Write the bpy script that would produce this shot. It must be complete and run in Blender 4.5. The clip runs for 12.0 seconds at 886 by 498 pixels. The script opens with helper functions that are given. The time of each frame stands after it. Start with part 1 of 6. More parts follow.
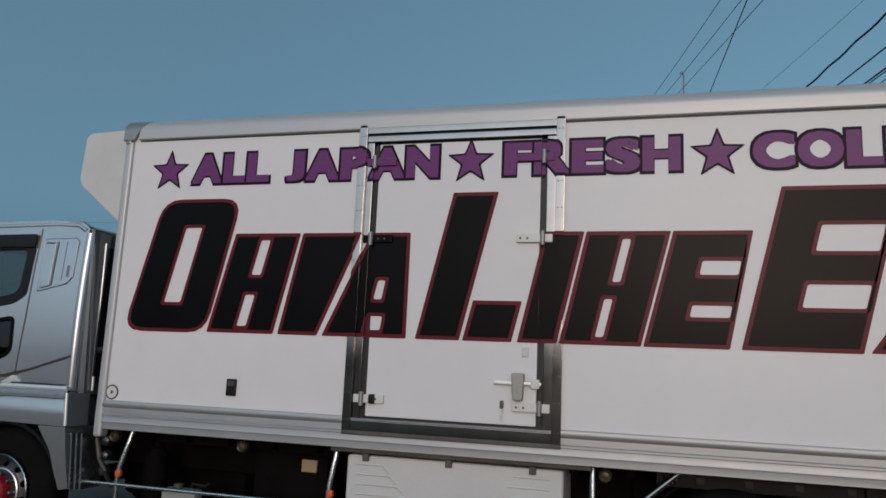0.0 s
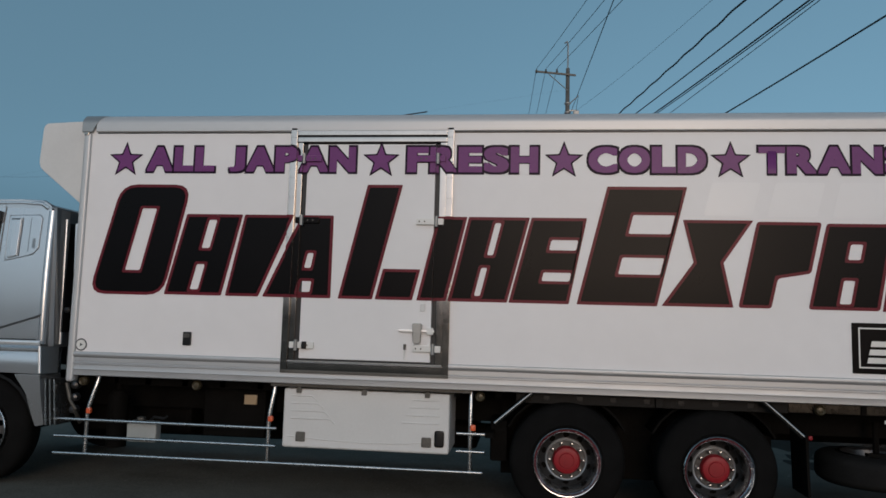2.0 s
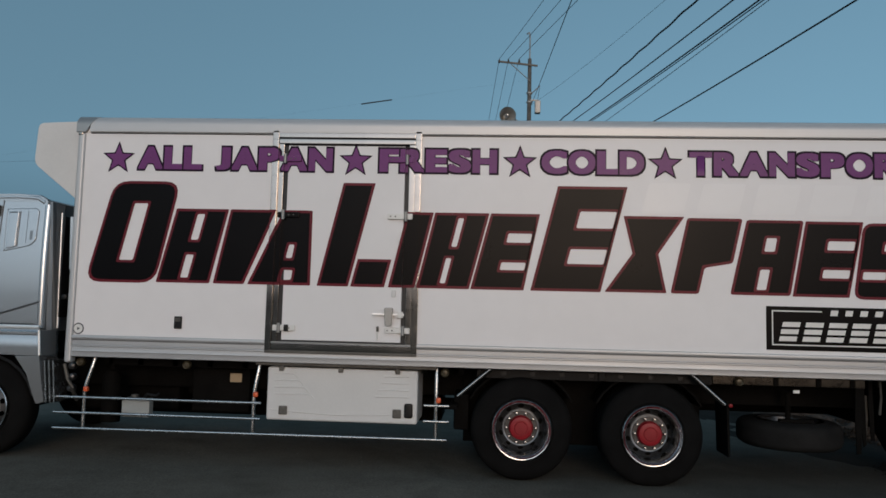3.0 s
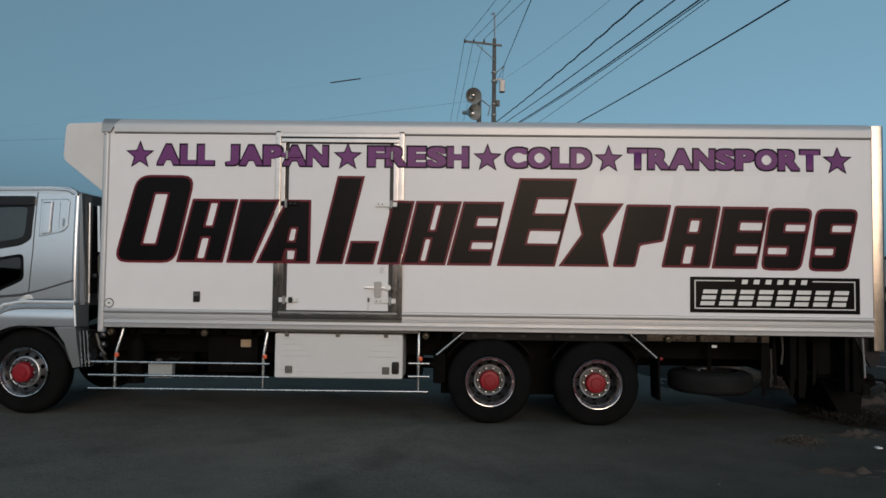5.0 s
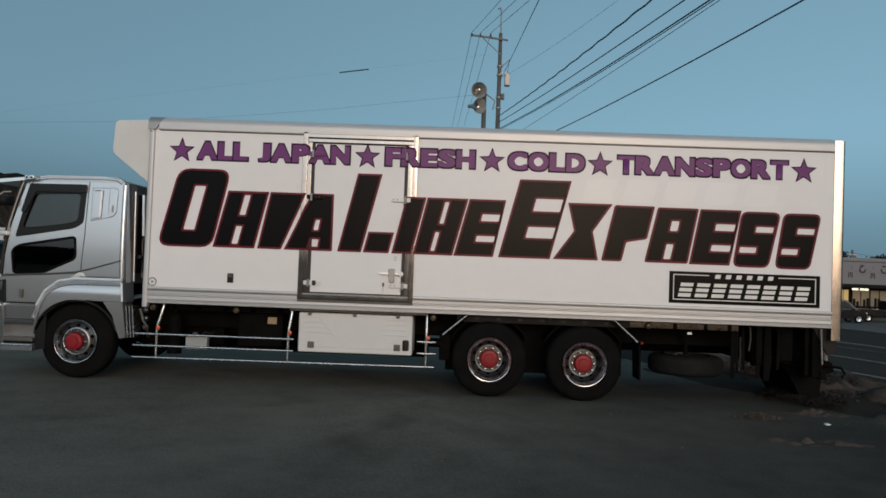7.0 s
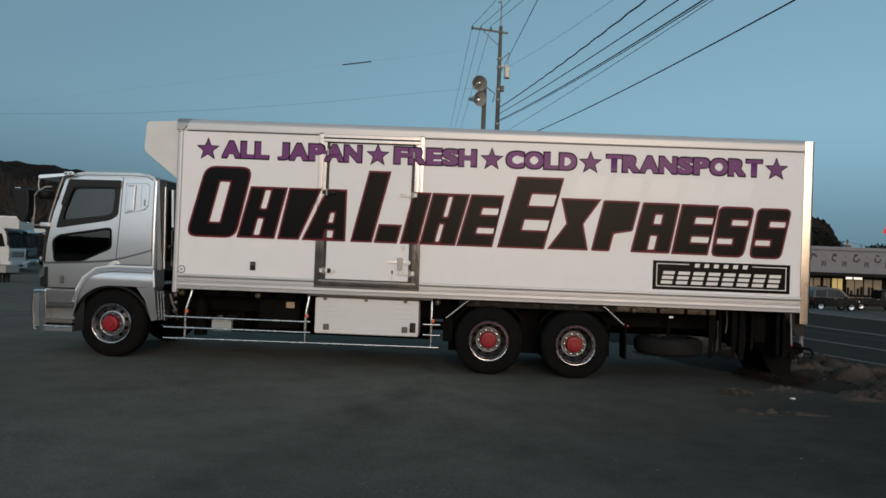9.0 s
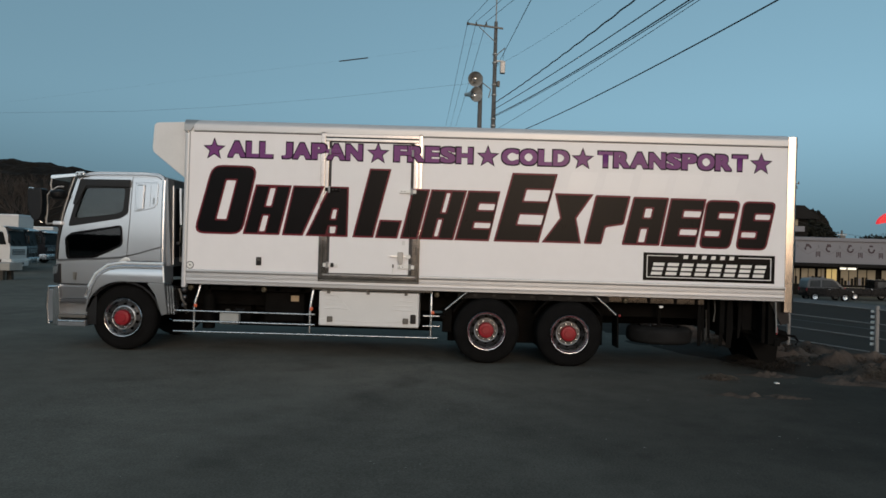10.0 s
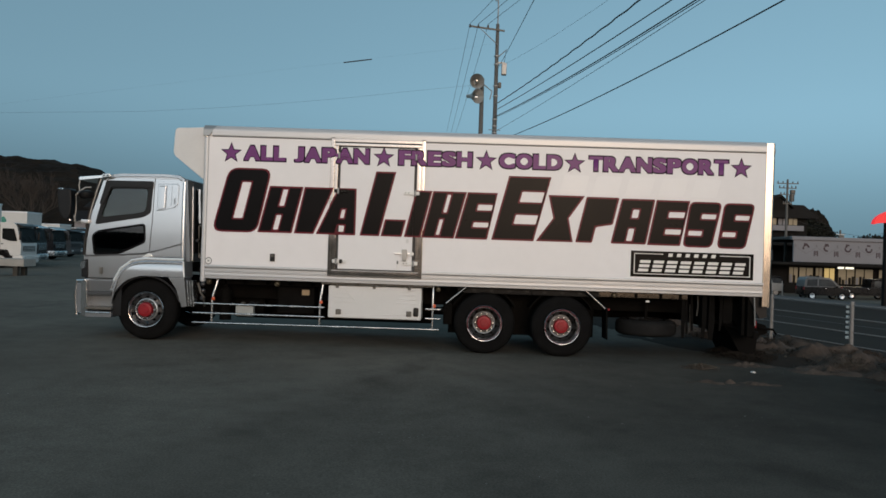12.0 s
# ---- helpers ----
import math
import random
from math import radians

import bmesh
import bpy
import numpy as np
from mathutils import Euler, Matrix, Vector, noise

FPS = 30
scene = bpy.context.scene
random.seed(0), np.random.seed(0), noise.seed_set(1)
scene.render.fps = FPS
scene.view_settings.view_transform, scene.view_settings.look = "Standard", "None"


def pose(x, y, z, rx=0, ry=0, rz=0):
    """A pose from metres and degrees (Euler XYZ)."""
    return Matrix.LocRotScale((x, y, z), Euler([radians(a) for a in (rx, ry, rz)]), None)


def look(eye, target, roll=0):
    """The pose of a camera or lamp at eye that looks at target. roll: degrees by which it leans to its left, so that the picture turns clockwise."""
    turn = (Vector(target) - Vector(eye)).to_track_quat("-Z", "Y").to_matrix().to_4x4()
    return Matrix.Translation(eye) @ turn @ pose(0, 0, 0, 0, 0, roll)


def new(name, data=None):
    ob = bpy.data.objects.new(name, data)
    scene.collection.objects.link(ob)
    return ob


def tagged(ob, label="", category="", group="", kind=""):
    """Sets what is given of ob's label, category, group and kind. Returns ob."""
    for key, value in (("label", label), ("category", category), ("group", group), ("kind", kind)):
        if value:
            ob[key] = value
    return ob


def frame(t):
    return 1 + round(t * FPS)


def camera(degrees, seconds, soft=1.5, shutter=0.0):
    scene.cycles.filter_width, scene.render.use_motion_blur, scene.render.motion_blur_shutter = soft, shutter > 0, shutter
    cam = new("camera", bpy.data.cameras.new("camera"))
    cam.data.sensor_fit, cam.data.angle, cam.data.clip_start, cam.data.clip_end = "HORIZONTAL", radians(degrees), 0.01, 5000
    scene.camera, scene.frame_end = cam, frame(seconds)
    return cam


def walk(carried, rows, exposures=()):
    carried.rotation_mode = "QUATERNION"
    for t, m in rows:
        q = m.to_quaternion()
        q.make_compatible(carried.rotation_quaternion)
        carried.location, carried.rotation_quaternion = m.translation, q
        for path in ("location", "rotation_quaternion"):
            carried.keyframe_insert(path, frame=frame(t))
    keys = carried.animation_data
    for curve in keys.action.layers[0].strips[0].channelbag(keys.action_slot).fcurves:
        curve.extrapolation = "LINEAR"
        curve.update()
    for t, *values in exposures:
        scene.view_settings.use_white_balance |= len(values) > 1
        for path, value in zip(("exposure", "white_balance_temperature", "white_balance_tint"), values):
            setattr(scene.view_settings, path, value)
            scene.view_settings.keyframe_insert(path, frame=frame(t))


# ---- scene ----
cam = camera(63.3, 12.0, soft=1.6)
PATH = [
    (0, (0.186, -5.045, 1.722), (-0.339, -3.142, 2.04), 2.5),
    (0.5, (0.255, -5.443, 1.718), (-0.172, -3.514, 2.026), 1.8),
    (1, (0.306, -5.836, 1.715), (0.005, -3.88, 1.998), 2.0),
    (1.5, (0.343, -6.233, 1.714), (0.082, -4.268, 1.981), 1.8),
    (2, (0.38, -6.633, 1.714), (0.147, -4.657, 1.914), 1.6),
    (2.5, (0.404, -7.03, 1.712), (0.243, -5.044, 1.883), 1.3),
    (3, (0.413, -7.416, 1.71), (0.282, -5.427, 1.871), 1.4),
    (3.2, (0.41, -7.564, 1.71), (0.302, -5.571, 1.846), 1.2),
    (4.8, (0.335, -8.674, 1.713), (0.294, -6.677, 1.806), 1.0),
    (5, (0.325, -8.803, 1.713), (0.29, -6.805, 1.801), 0.7),
    (5.5, (0.302, -9.099, 1.714), (0.273, -7.101, 1.787), 0.2),
    (6, (0.285, -9.373, 1.714), (0.256, -7.375, 1.784), 0.4),
    (6.5, (0.269, -9.637, 1.716), (0.24, -7.638, 1.78), 1.1),
    (7, (0.25, -9.892, 1.719), (0.214, -7.893, 1.773), 2.1),
    (9, (0.205, -10.846, 1.727), (0.171, -8.847, 1.749), 2.2),
    (9.5, (0.202, -11.067, 1.727), (0.177, -9.067, 1.742), 2.2),
    (10, (0.191, -11.28, 1.724), (0.165, -9.28, 1.73), 1.7),
    (10.5, (0.179, -11.492, 1.722), (0.143, -9.492, 1.726), 1.4),
    (11, (0.181, -11.701, 1.718), (0.15, -9.701, 1.724), 1.5),
    (11.5, (0.201, -11.904, 1.715), (0.173, -9.905, 1.717), 2.0),
    (12, (0.221, -12.101, 1.713), (0.189, -10.101, 1.714), 1.9),
]
walk(cam, [(t, look(eye, target, roll)) for t, eye, target, roll in PATH],
     exposures=[(0, -0.27, 5980, 10), (2.5, -0.26, 6080, 10), (5.5, -0.12, 6300, 10), (7, -0.06, 6450, 10), (9.5, 0.04, 6500, 10), (12, 0.1, 6500, 10)])


# ---- light ----
SUN_AZ = radians(171)          # direction of the set sun, seen from above, from +y clockwise
world = bpy.data.worlds.new("dusk_sky")
scene.world = world
world.use_nodes = True
wn = world.node_tree.nodes
wl = world.node_tree.links
sky = wn.new("ShaderNodeTexSky")
sky.sky_type = "NISHITA"
sky.sun_disc = False
sky.sun_elevation = radians(5.0)
sky.sun_rotation = SUN_AZ + radians(44)
sky.altitude = 50
sky.air_density = 1.0
sky.dust_density = 0.6
sky.ozone_density = 2.0
tint = wn.new("ShaderNodeMix")
tint.data_type, tint.blend_type = "RGBA", "MULTIPLY"
tint.inputs["Factor"].default_value = 1.0
tint.inputs["B"].default_value = (1.05, 1.0, 0.78, 1)
coord = wn.new("ShaderNodeTexCoord")
raised = wn.new("ShaderNodeVectorMath")
raised.operation = "ADD"
raised.inputs[1].default_value = (0, 0, 0.6)      # the haze band near the horizon is thin here
wl.new(coord.outputs["Generated"], raised.inputs[0])
level = wn.new("ShaderNodeVectorMath")
level.operation = "NORMALIZE"
wl.new(raised.outputs["Vector"], level.inputs[0])
wl.new(level.outputs["Vector"], sky.inputs["Vector"])
wl.new(sky.outputs["Color"], tint.inputs["A"])


def sky_math(op, a, b=None):
    """A math node on the sky's numbers; a and b are sockets or values."""
    k = wn.new("ShaderNodeMath")
    k.operation = op
    for i, v in enumerate((a, b)):
        if isinstance(v, (int, float)):
            k.inputs[i].default_value = v
        elif v is not None:
            wl.new(v, k.inputs[i])
    return k.outputs[0]


def along(axis):
    k = wn.new("ShaderNodeVectorMath")
    k.operation = "DOT_PRODUCT"
    k.inputs[1].default_value = axis
    wl.new(coord.outputs["Generated"], k.inputs[0])
    return k.outputs["Value"]


def afterglow(under, color, strength, wide, low, high):
    """Adds the glow over the set sun: a soft lobe that is wide across and high upward."""
    ahead, aside = along((math.sin(SUN_AZ), math.cos(SUN_AZ), 0)), along((math.cos(SUN_AZ), -math.sin(SUN_AZ), 0))
    across = sky_math("POWER", sky_math("DIVIDE", sky_math("ARCTAN2", aside, ahead), wide), 2.0)
    upward = sky_math("POWER", sky_math("DIVIDE", sky_math("SUBTRACT", along((0, 0, 1)), low), high), 2.0)
    lobe = sky_math("EXPONENT", sky_math("MULTIPLY", sky_math("ADD", across, upward), -1.0))
    k = wn.new("ShaderNodeMix")
    k.data_type, k.blend_type = "RGBA", "ADD"
    k.inputs["B"].default_value = (*[c * strength for c in color], 1)
    wl.new(lobe, k.inputs["Factor"])
    wl.new(under, k.inputs["A"])
    return k.outputs["Result"]


shade = wn.new("ShaderNodeMapRange")                 # the earth's shadow rises out of the horizon
shade.interpolation_type = "SMOOTHSTEP"
shade.inputs["From Min"].default_value, shade.inputs["From Max"].default_value = 0.0, 0.2
shade.inputs["To Min"].default_value, shade.inputs["To Max"].default_value = 0.4, 1.0
wl.new(along((0, 0, 1)), shade.inputs["Value"])
dusk = wn.new("ShaderNodeMix")
dusk.data_type, dusk.blend_type = "RGBA", "MULTIPLY"
dusk.inputs["Factor"].default_value = 1.0
wl.new(tint.outputs["Result"], dusk.inputs["A"])
wl.new(shade.outputs["Result"], dusk.inputs["B"])
heaven = afterglow(dusk.outputs["Result"], (0.96, 0.98, 1.0), 3.3, 0.7, 0.22, 0.4)
heaven = afterglow(heaven, (1.0, 0.6, 0.36), 3.0, 0.4, 0.1, 0.17)
wl.new(heaven, wn["Background"].inputs["Color"])
wn["Background"].inputs["Strength"].default_value = 0.45

sun_data = bpy.data.lights.new("sun", "SUN")
sun_data.energy = 1.0
sun_data.angle = radians(22)
sun_data.color = (1.0, 0.7, 0.46)
sun = new("sun", sun_data)
sun.matrix_world = look((10 * math.sin(SUN_AZ), 10 * math.cos(SUN_AZ), 1.6), (0, 0, 0))


# ---- materials ----
def mat(name, color, rough=0.5, metal=0.0, var=0.08, scale=3.0, fine=60.0, bump=0.0, coat=0.0, rvar=0.08, spec=0.5):
    """A procedural surface: colour and roughness vary at a large and a fine scale."""
    m = bpy.data.materials.new(name)
    m.use_nodes = True
    n, l = m.node_tree.nodes, m.node_tree.links
    p = n["Principled BSDF"]
    p.inputs["Metallic"].default_value = metal
    p.inputs["Coat Weight"].default_value = coat
    p.inputs["Coat Roughness"].default_value = 0.06
    p.inputs["Specular IOR Level"].default_value = spec
    tc = n.new("ShaderNodeTexCoord")
    big = n.new("ShaderNodeTexNoise")
    big.inputs["Scale"].default_value = scale
    big.inputs["Detail"].default_value = 5
    tiny = n.new("ShaderNodeTexNoise")
    tiny.inputs["Scale"].default_value = fine
    tiny.inputs["Detail"].default_value = 3
    l.new(tc.outputs["Object"], big.inputs["Vector"])
    l.new(tc.outputs["Object"], tiny.inputs["Vector"])
    mix = n.new("ShaderNodeMath")
    mix.operation = "MULTIPLY_ADD"
    mix.inputs[1].default_value = 0.6
    l.new(big.outputs["Fac"], mix.inputs[0])
    half = n.new("ShaderNodeMath")
    half.operation = "MULTIPLY"
    half.inputs[1].default_value = 0.3
    l.new(tiny.outputs["Fac"], half.inputs[0])
    l.new(half.outputs[0], mix.inputs[2])
    ramp = n.new("ShaderNodeValToRGB")
    ramp.color_ramp.elements[0].position = 0.3
    ramp.color_ramp.elements[1].position = 0.7
    ramp.color_ramp.elements[0].color = (*[max(0.0, c * (1 - var)) for c in color], 1)
    ramp.color_ramp.elements[1].color = (*[min(1.0, c * (1 + var)) for c in color], 1)
    l.new(mix.outputs[0], ramp.inputs["Fac"])
    l.new(ramp.outputs["Color"], p.inputs["Base Color"])
    r = n.new("ShaderNodeMapRange")
    r.inputs["From Min"].default_value = 0.3
    r.inputs["From Max"].default_value = 0.7
    r.inputs["To Min"].default_value = max(0.02, rough - rvar)
    r.inputs["To Max"].default_value = min(1.0, rough + rvar)
    l.new(mix.outputs[0], r.inputs["Value"])
    l.new(r.outputs["Result"], p.inputs["Roughness"])
    if bump:
        b = n.new("ShaderNodeBump")
        b.inputs["Strength"].default_value = bump
        b.inputs["Distance"].default_value = 0.01
        l.new(tiny.outputs["Fac"], b.inputs["Height"])
        l.new(b.outputs["Normal"], p.inputs["Normal"])
    return m


def glass_mat(name, color, rough=0.02):
    m = mat(name, color, rough, 0, 0.02, 2, 40, rvar=0.01)
    m.node_tree.nodes["Principled BSDF"].inputs["Transmission Weight"].default_value = 1.0
    return m


def glow_mat(name, color, strength):
    m = mat(name, [0.25 * c for c in color], 0.4)
    p = m.node_tree.nodes["Principled BSDF"]
    p.inputs["Emission Color"].default_value = (*color, 1)
    p.inputs["Emission Strength"].default_value = strength
    return m


M_PANEL = mat("white_panel_paint", (0.775, 0.755, 0.75), 0.38, 0, 0.035, 1.1, 6, rvar=0.03, spec=0.3)
M_PANEL2 = mat("white_door_paint", (0.75, 0.735, 0.73), 0.38, 0, 0.025, 1.2, 7, rvar=0.03, spec=0.3)
M_WHITE = mat("white_plastic", (0.63, 0.625, 0.61), 0.42, 0, 0.05, 2.5, 40, spec=0.35)
M_ALU = mat("brushed_aluminium", (0.66, 0.66, 0.66), 0.38, 0.85, 0.08, 2.0, 80, rvar=0.1)
M_TUBE = mat("bright_tube_steel", (0.52, 0.53, 0.53), 0.27, 0.95, 0.1, 5.0, 50)
M_STEEL_LT = mat("polished_stainless_steel", (0.28, 0.26, 0.235), 0.2, 1.0, 0.2, 1.6, 12, rvar=0.06)
M_STEEL = mat("stainless_steel", (0.32, 0.3, 0.28), 0.13, 1.0, 0.08, 3.0, 12, rvar=0.03)
M_RAIL = mat("aluminium_side_rail", (0.42, 0.425, 0.43), 0.5, 0.6, 0.05, 2.0, 60)
M_TOPRAIL = mat("roof_rail_aluminium", (0.5, 0.5, 0.5), 0.42, 0.3, 0.03, 1.0, 8, rvar=0.02)
M_CHROME = mat("chrome", (0.7, 0.7, 0.7), 0.16, 1.0, 0.04, 4.0, 60, rvar=0.04)
M_SILVER = mat("silver_cab_paint", (0.48, 0.495, 0.51), 0.25, 0.72, 0.02, 1.0, 200, coat=0.6, rvar=0.02)
# grey cab parts, and the silver corners whose shade is in the colour
M_SILVER_DK = mat("grey_shaded_cab_paint", (0.19, 0.203, 0.215), 0.35, 0.5, 0.06, 1.5, 150, coat=0.5)
M_BLACK = mat("black_plastic", (0.007, 0.007, 0.0075), 0.45, 0, 0.3, 4, 60, spec=0.25)
M_GASKET = mat("dark_rubber_gasket", (0.026, 0.026, 0.027), 0.5, 0, 0.3, 4, 60, spec=0.35)
M_TYRE = mat("tyre_rubber", (0.0075, 0.0073, 0.0072), 0.85, 0, 0.35, 5, 90, bump=0.3, spec=0.05)
M_DUSTY = mat("dusty_tyre_rubber", (0.016, 0.0155, 0.015), 0.85, 0, 0.4, 4, 60, bump=0.3, spec=0.08)
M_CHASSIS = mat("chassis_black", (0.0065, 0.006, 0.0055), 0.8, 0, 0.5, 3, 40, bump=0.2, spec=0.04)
M_HUB = mat("dull_hub_metal", (0.075, 0.075, 0.077), 0.35, 0.7, 0.25, 8, 60)
M_BARREL = mat("polished_rim_metal", (0.45, 0.46, 0.47), 0.26, 1.0, 0.2, 8, 60)
M_GREY = mat("grey_underbody_metal", (0.1, 0.095, 0.085), 0.55, 0.4, 0.4, 3, 40, bump=0.2)
M_BEAM = mat("dark_beam_paint", (0.009, 0.0085, 0.008), 0.6, 0.2, 0.4, 3, 40, bump=0.2, spec=0.2)
M_PALEBEAM = mat("dull_galvanised_beam", (0.042, 0.037, 0.031), 0.3, 0.9, 0.3, 4, 30)
M_RED = mat("red_hub_paint", (0.24, 0.008, 0.014), 0.45, 0, 0.2, 8, 60, spec=0.3)
M_ORANGE = mat("orange_marker_plastic", (0.7, 0.12, 0.04), 0.35)
M_PURPLE = mat("purple_vinyl", (0.165, 0.046, 0.17), 0.35, 0, 0.12, 2, 30, spec=0.15)
M_PURPLE_DK = mat("dark_purple_vinyl", (0.016, 0.007, 0.019), 0.4, 0, 0.12, 2, 30, spec=0.08)
M_INK = mat("black_vinyl", (0.0032, 0.0026, 0.0028), 0.3, 0, 0.3, 2, 30, spec=0.075, rvar=0.03)
M_INKRED = mat("dark_red_vinyl", (0.135, 0.015, 0.024), 0.34, 0, 0.2, 2, 30, spec=0.12, rvar=0.03)
M_PALE = mat("white_vinyl", (0.7, 0.69, 0.66), 0.4, 0, 0.05, 4, 30)
M_GLASS = glass_mat("tinted_glass", (0.33, 0.4, 0.385))
M_GLASS_DK = glass_mat("dark_glass", (0.05, 0.055, 0.06))
M_BRASS = mat("dull_brass_lamp", (0.06, 0.048, 0.026), 0.4, 0.3, 0.3, 8, 60)
M_CAN = mat("grey_plastic_canister", (0.31, 0.325, 0.315), 0.5, 0, 0.06, 3, 40, spec=0.3)
M_TAN = mat("tan_paper_plate", (0.4, 0.3, 0.19), 0.7, spec=0.2)
# base colour raised to carry the sky highlight along the fender edges
M_TRIMBR = mat("bright_highlight_trim", (0.85, 0.87, 0.88), 0.3, 0.5, 0.03, 3, 40, rvar=0.03)
M_TRIM = mat("dark_grey_line", (0.04, 0.042, 0.045), 0.4)
M_GALV = mat("galvanised_steel", (0.3, 0.3, 0.29), 0.5, 0.6, 0.15, 6, 50)
M_CONC = mat("pole_concrete", (0.1, 0.098, 0.092), 0.85, 0, 0.15, 3, 50, bump=0.3)
M_WIRE = mat("black_cable", (0.02, 0.02, 0.022), 0.6)
M_SPEAKER = mat("grey_horn_metal", (0.42, 0.42, 0.4), 0.38, 0.5, 0.1, 6, 50)
M_LAMP = mat("clear_lamp_lens", (0.75, 0.75, 0.72), 0.15, 0.3, 0.1, 9, 50)


# ---- mesh helpers ----
def weighted_normals(me, limit):
    """Shades flat faces flat and their rounded edges smooth: normals weighted by area."""
    around = [[] for _ in me.vertices]
    for poly in me.polygons:
        for v in poly.vertices:
            around[v].append(poly.index)
    nor = [p.normal.copy() for p in me.polygons]
    area = [p.area for p in me.polygons]
    out = []
    for poly in me.polygons:
        for v in poly.vertices:
            s = Vector((0, 0, 0))
            for k in around[v]:
                if nor[k].dot(nor[poly.index]) > limit:
                    s += nor[k] * area[k]
            out.append(s.normalized() if s.length > 1e-12 else nor[poly.index])
    me.normals_split_custom_set(out)


def part(name, bm, material, parent=None, label="", smooth=35):
    """Links a bmesh as one mesh object under a thing or a part."""
    bmesh.ops.recalc_face_normals(bm, faces=bm.faces)
    me = bpy.data.meshes.new(name)
    bm.to_mesh(me)
    bm.free()
    me.materials.append(material)
    if smooth:
        for poly in me.polygons:
            poly.use_smooth = True
        me.set_sharp_from_angle(angle=radians(smooth))
        if len(me.polygons) < 3000:
            weighted_normals(me, math.cos(radians(smooth + 2)))
    ob = new(name, me)
    if parent is not None:
        ob.parent = parent
    if label:
        ob["label"] = label
    return ob


def thing(name, at=(0, 0, 0), turn=0.0, label="", category="", group="", kind=""):
    ob = new(name)
    ob.matrix_world = pose(*at, 0, 0, turn)
    ob.empty_display_size = 0.3
    return tagged(ob, label, category, group, kind)


def box(x0, x1, y0, y1, z0, z1, bevel=0.0, bm=None, seg=2):
    b = bmesh.new()
    bmesh.ops.create_cube(b, size=1.0)
    for v in b.verts:
        v.co = ((x0 + x1) / 2 + v.co.x * (x1 - x0), (y0 + y1) / 2 + v.co.y * (y1 - y0), (z0 + z1) / 2 + v.co.z * (z1 - z0))
    if bevel:
        bmesh.ops.bevel(b, geom=b.edges[:], offset=bevel, segments=seg, affect="EDGES", profile=0.5)
    return merge(bm, b)


def merge(bm, b):
    """Adds b to bm and gives bm back; b alone where there is no bm."""
    if bm is None:
        return b
    me = bpy.data.meshes.new("join")
    b.to_mesh(me)
    b.free()
    bm.from_mesh(me)
    bpy.data.meshes.remove(me)
    return bm


def plate(outline, y0, y1, holes=(), bevel=0.0, bm=None, seg=2):
    """A polygon of (x, z) with holes, as thick as from y0 to y1."""
    b = bmesh.new()
    edges = []
    for loop in (outline, *holes):
        vs = [b.verts.new((x, y0, z)) for x, z in loop]
        edges += [b.edges.new((vs[i], vs[(i + 1) % len(vs)])) for i in range(len(vs))]
    if holes:
        bmesh.ops.triangle_fill(b, edges=edges, use_beauty=True, use_dissolve=False)
    else:
        b.faces.new(b.verts)
    out = bmesh.ops.extrude_face_region(b, geom=b.faces[:])
    for v in out["geom"]:
        if isinstance(v, bmesh.types.BMVert):
            v.co.y = y1
    bmesh.ops.recalc_face_normals(b, faces=b.faces)
    if bevel:
        es = [e for e in b.edges if len(e.link_faces) == 2 and e.calc_face_angle(0) > 0.5]
        bmesh.ops.bevel(b, geom=es, offset=bevel, segments=seg, affect="EDGES", profile=0.5, clamp_overlap=True)
    return merge(bm, b)


def lathe(profile, n=40, at=(0, 0, 0), axis="y", bm=None):
    """Turns (along, radius) points round an axis."""
    b = bmesh.new()
    rings = []
    for a, r in profile:
        ring = []
        for i in range(n):
            c, s = math.cos(2 * math.pi * i / n) * r, math.sin(2 * math.pi * i / n) * r
            co = {"y": (c, a, s), "z": (c, s, a), "x": (a, c, s)}[axis]
            ring.append(b.verts.new(Vector(co) + Vector(at)))
        rings.append(ring)
    for p, q in zip(rings, rings[1:]):
        for i in range(n):
            b.faces.new((p[i], p[(i + 1) % n], q[(i + 1) % n], q[i]))
    bmesh.ops.remove_doubles(b, verts=b.verts, dist=1e-5)
    return merge(bm, b)


def tube(points, r, n=8, bm=None, taper=1.0):
    """A round bar along points."""
    b = bmesh.new()
    pts = [Vector(p) for p in points]
    rings = []
    for i, p in enumerate(pts):
        d = (pts[min(i + 1, len(pts) - 1)] - pts[max(i - 1, 0)]).normalized()
        u = d.cross((0, 0, 1) if abs(d.z) < 0.95 else (1, 0, 0)).normalized()
        w = d.cross(u)
        rr = r * (1 + (taper - 1) * i / max(1, len(pts) - 1))
        rings.append([b.verts.new(p + (u * math.cos(2 * math.pi * k / n) + w * math.sin(2 * math.pi * k / n)) * rr) for k in range(n)])
    for p, q in zip(rings, rings[1:]):
        for k in range(n):
            b.faces.new((p[k], p[(k + 1) % n], q[(k + 1) % n], q[k]))
    b.faces.new(rings[0])
    b.faces.new(rings[-1])
    return merge(bm, b)


def rounded(pts, r, n=4):
    """Rounds the corners of a polygon."""
    out = []
    for i, p in enumerate(pts):
        p, a, c = Vector(p), Vector(pts[i - 1]), Vector(pts[(i + 1) % len(pts)])
        rr = min(r, (a - p).length * 0.45, (c - p).length * 0.45)
        s, e = p + (a - p).normalized() * rr, p + (c - p).normalized() * rr
        for k in range(n + 1):
            t = k / n
            q = s * (1 - t) ** 2 + p * 2 * t * (1 - t) + e * t * t
            out.append((q.x, q.y))
    return out


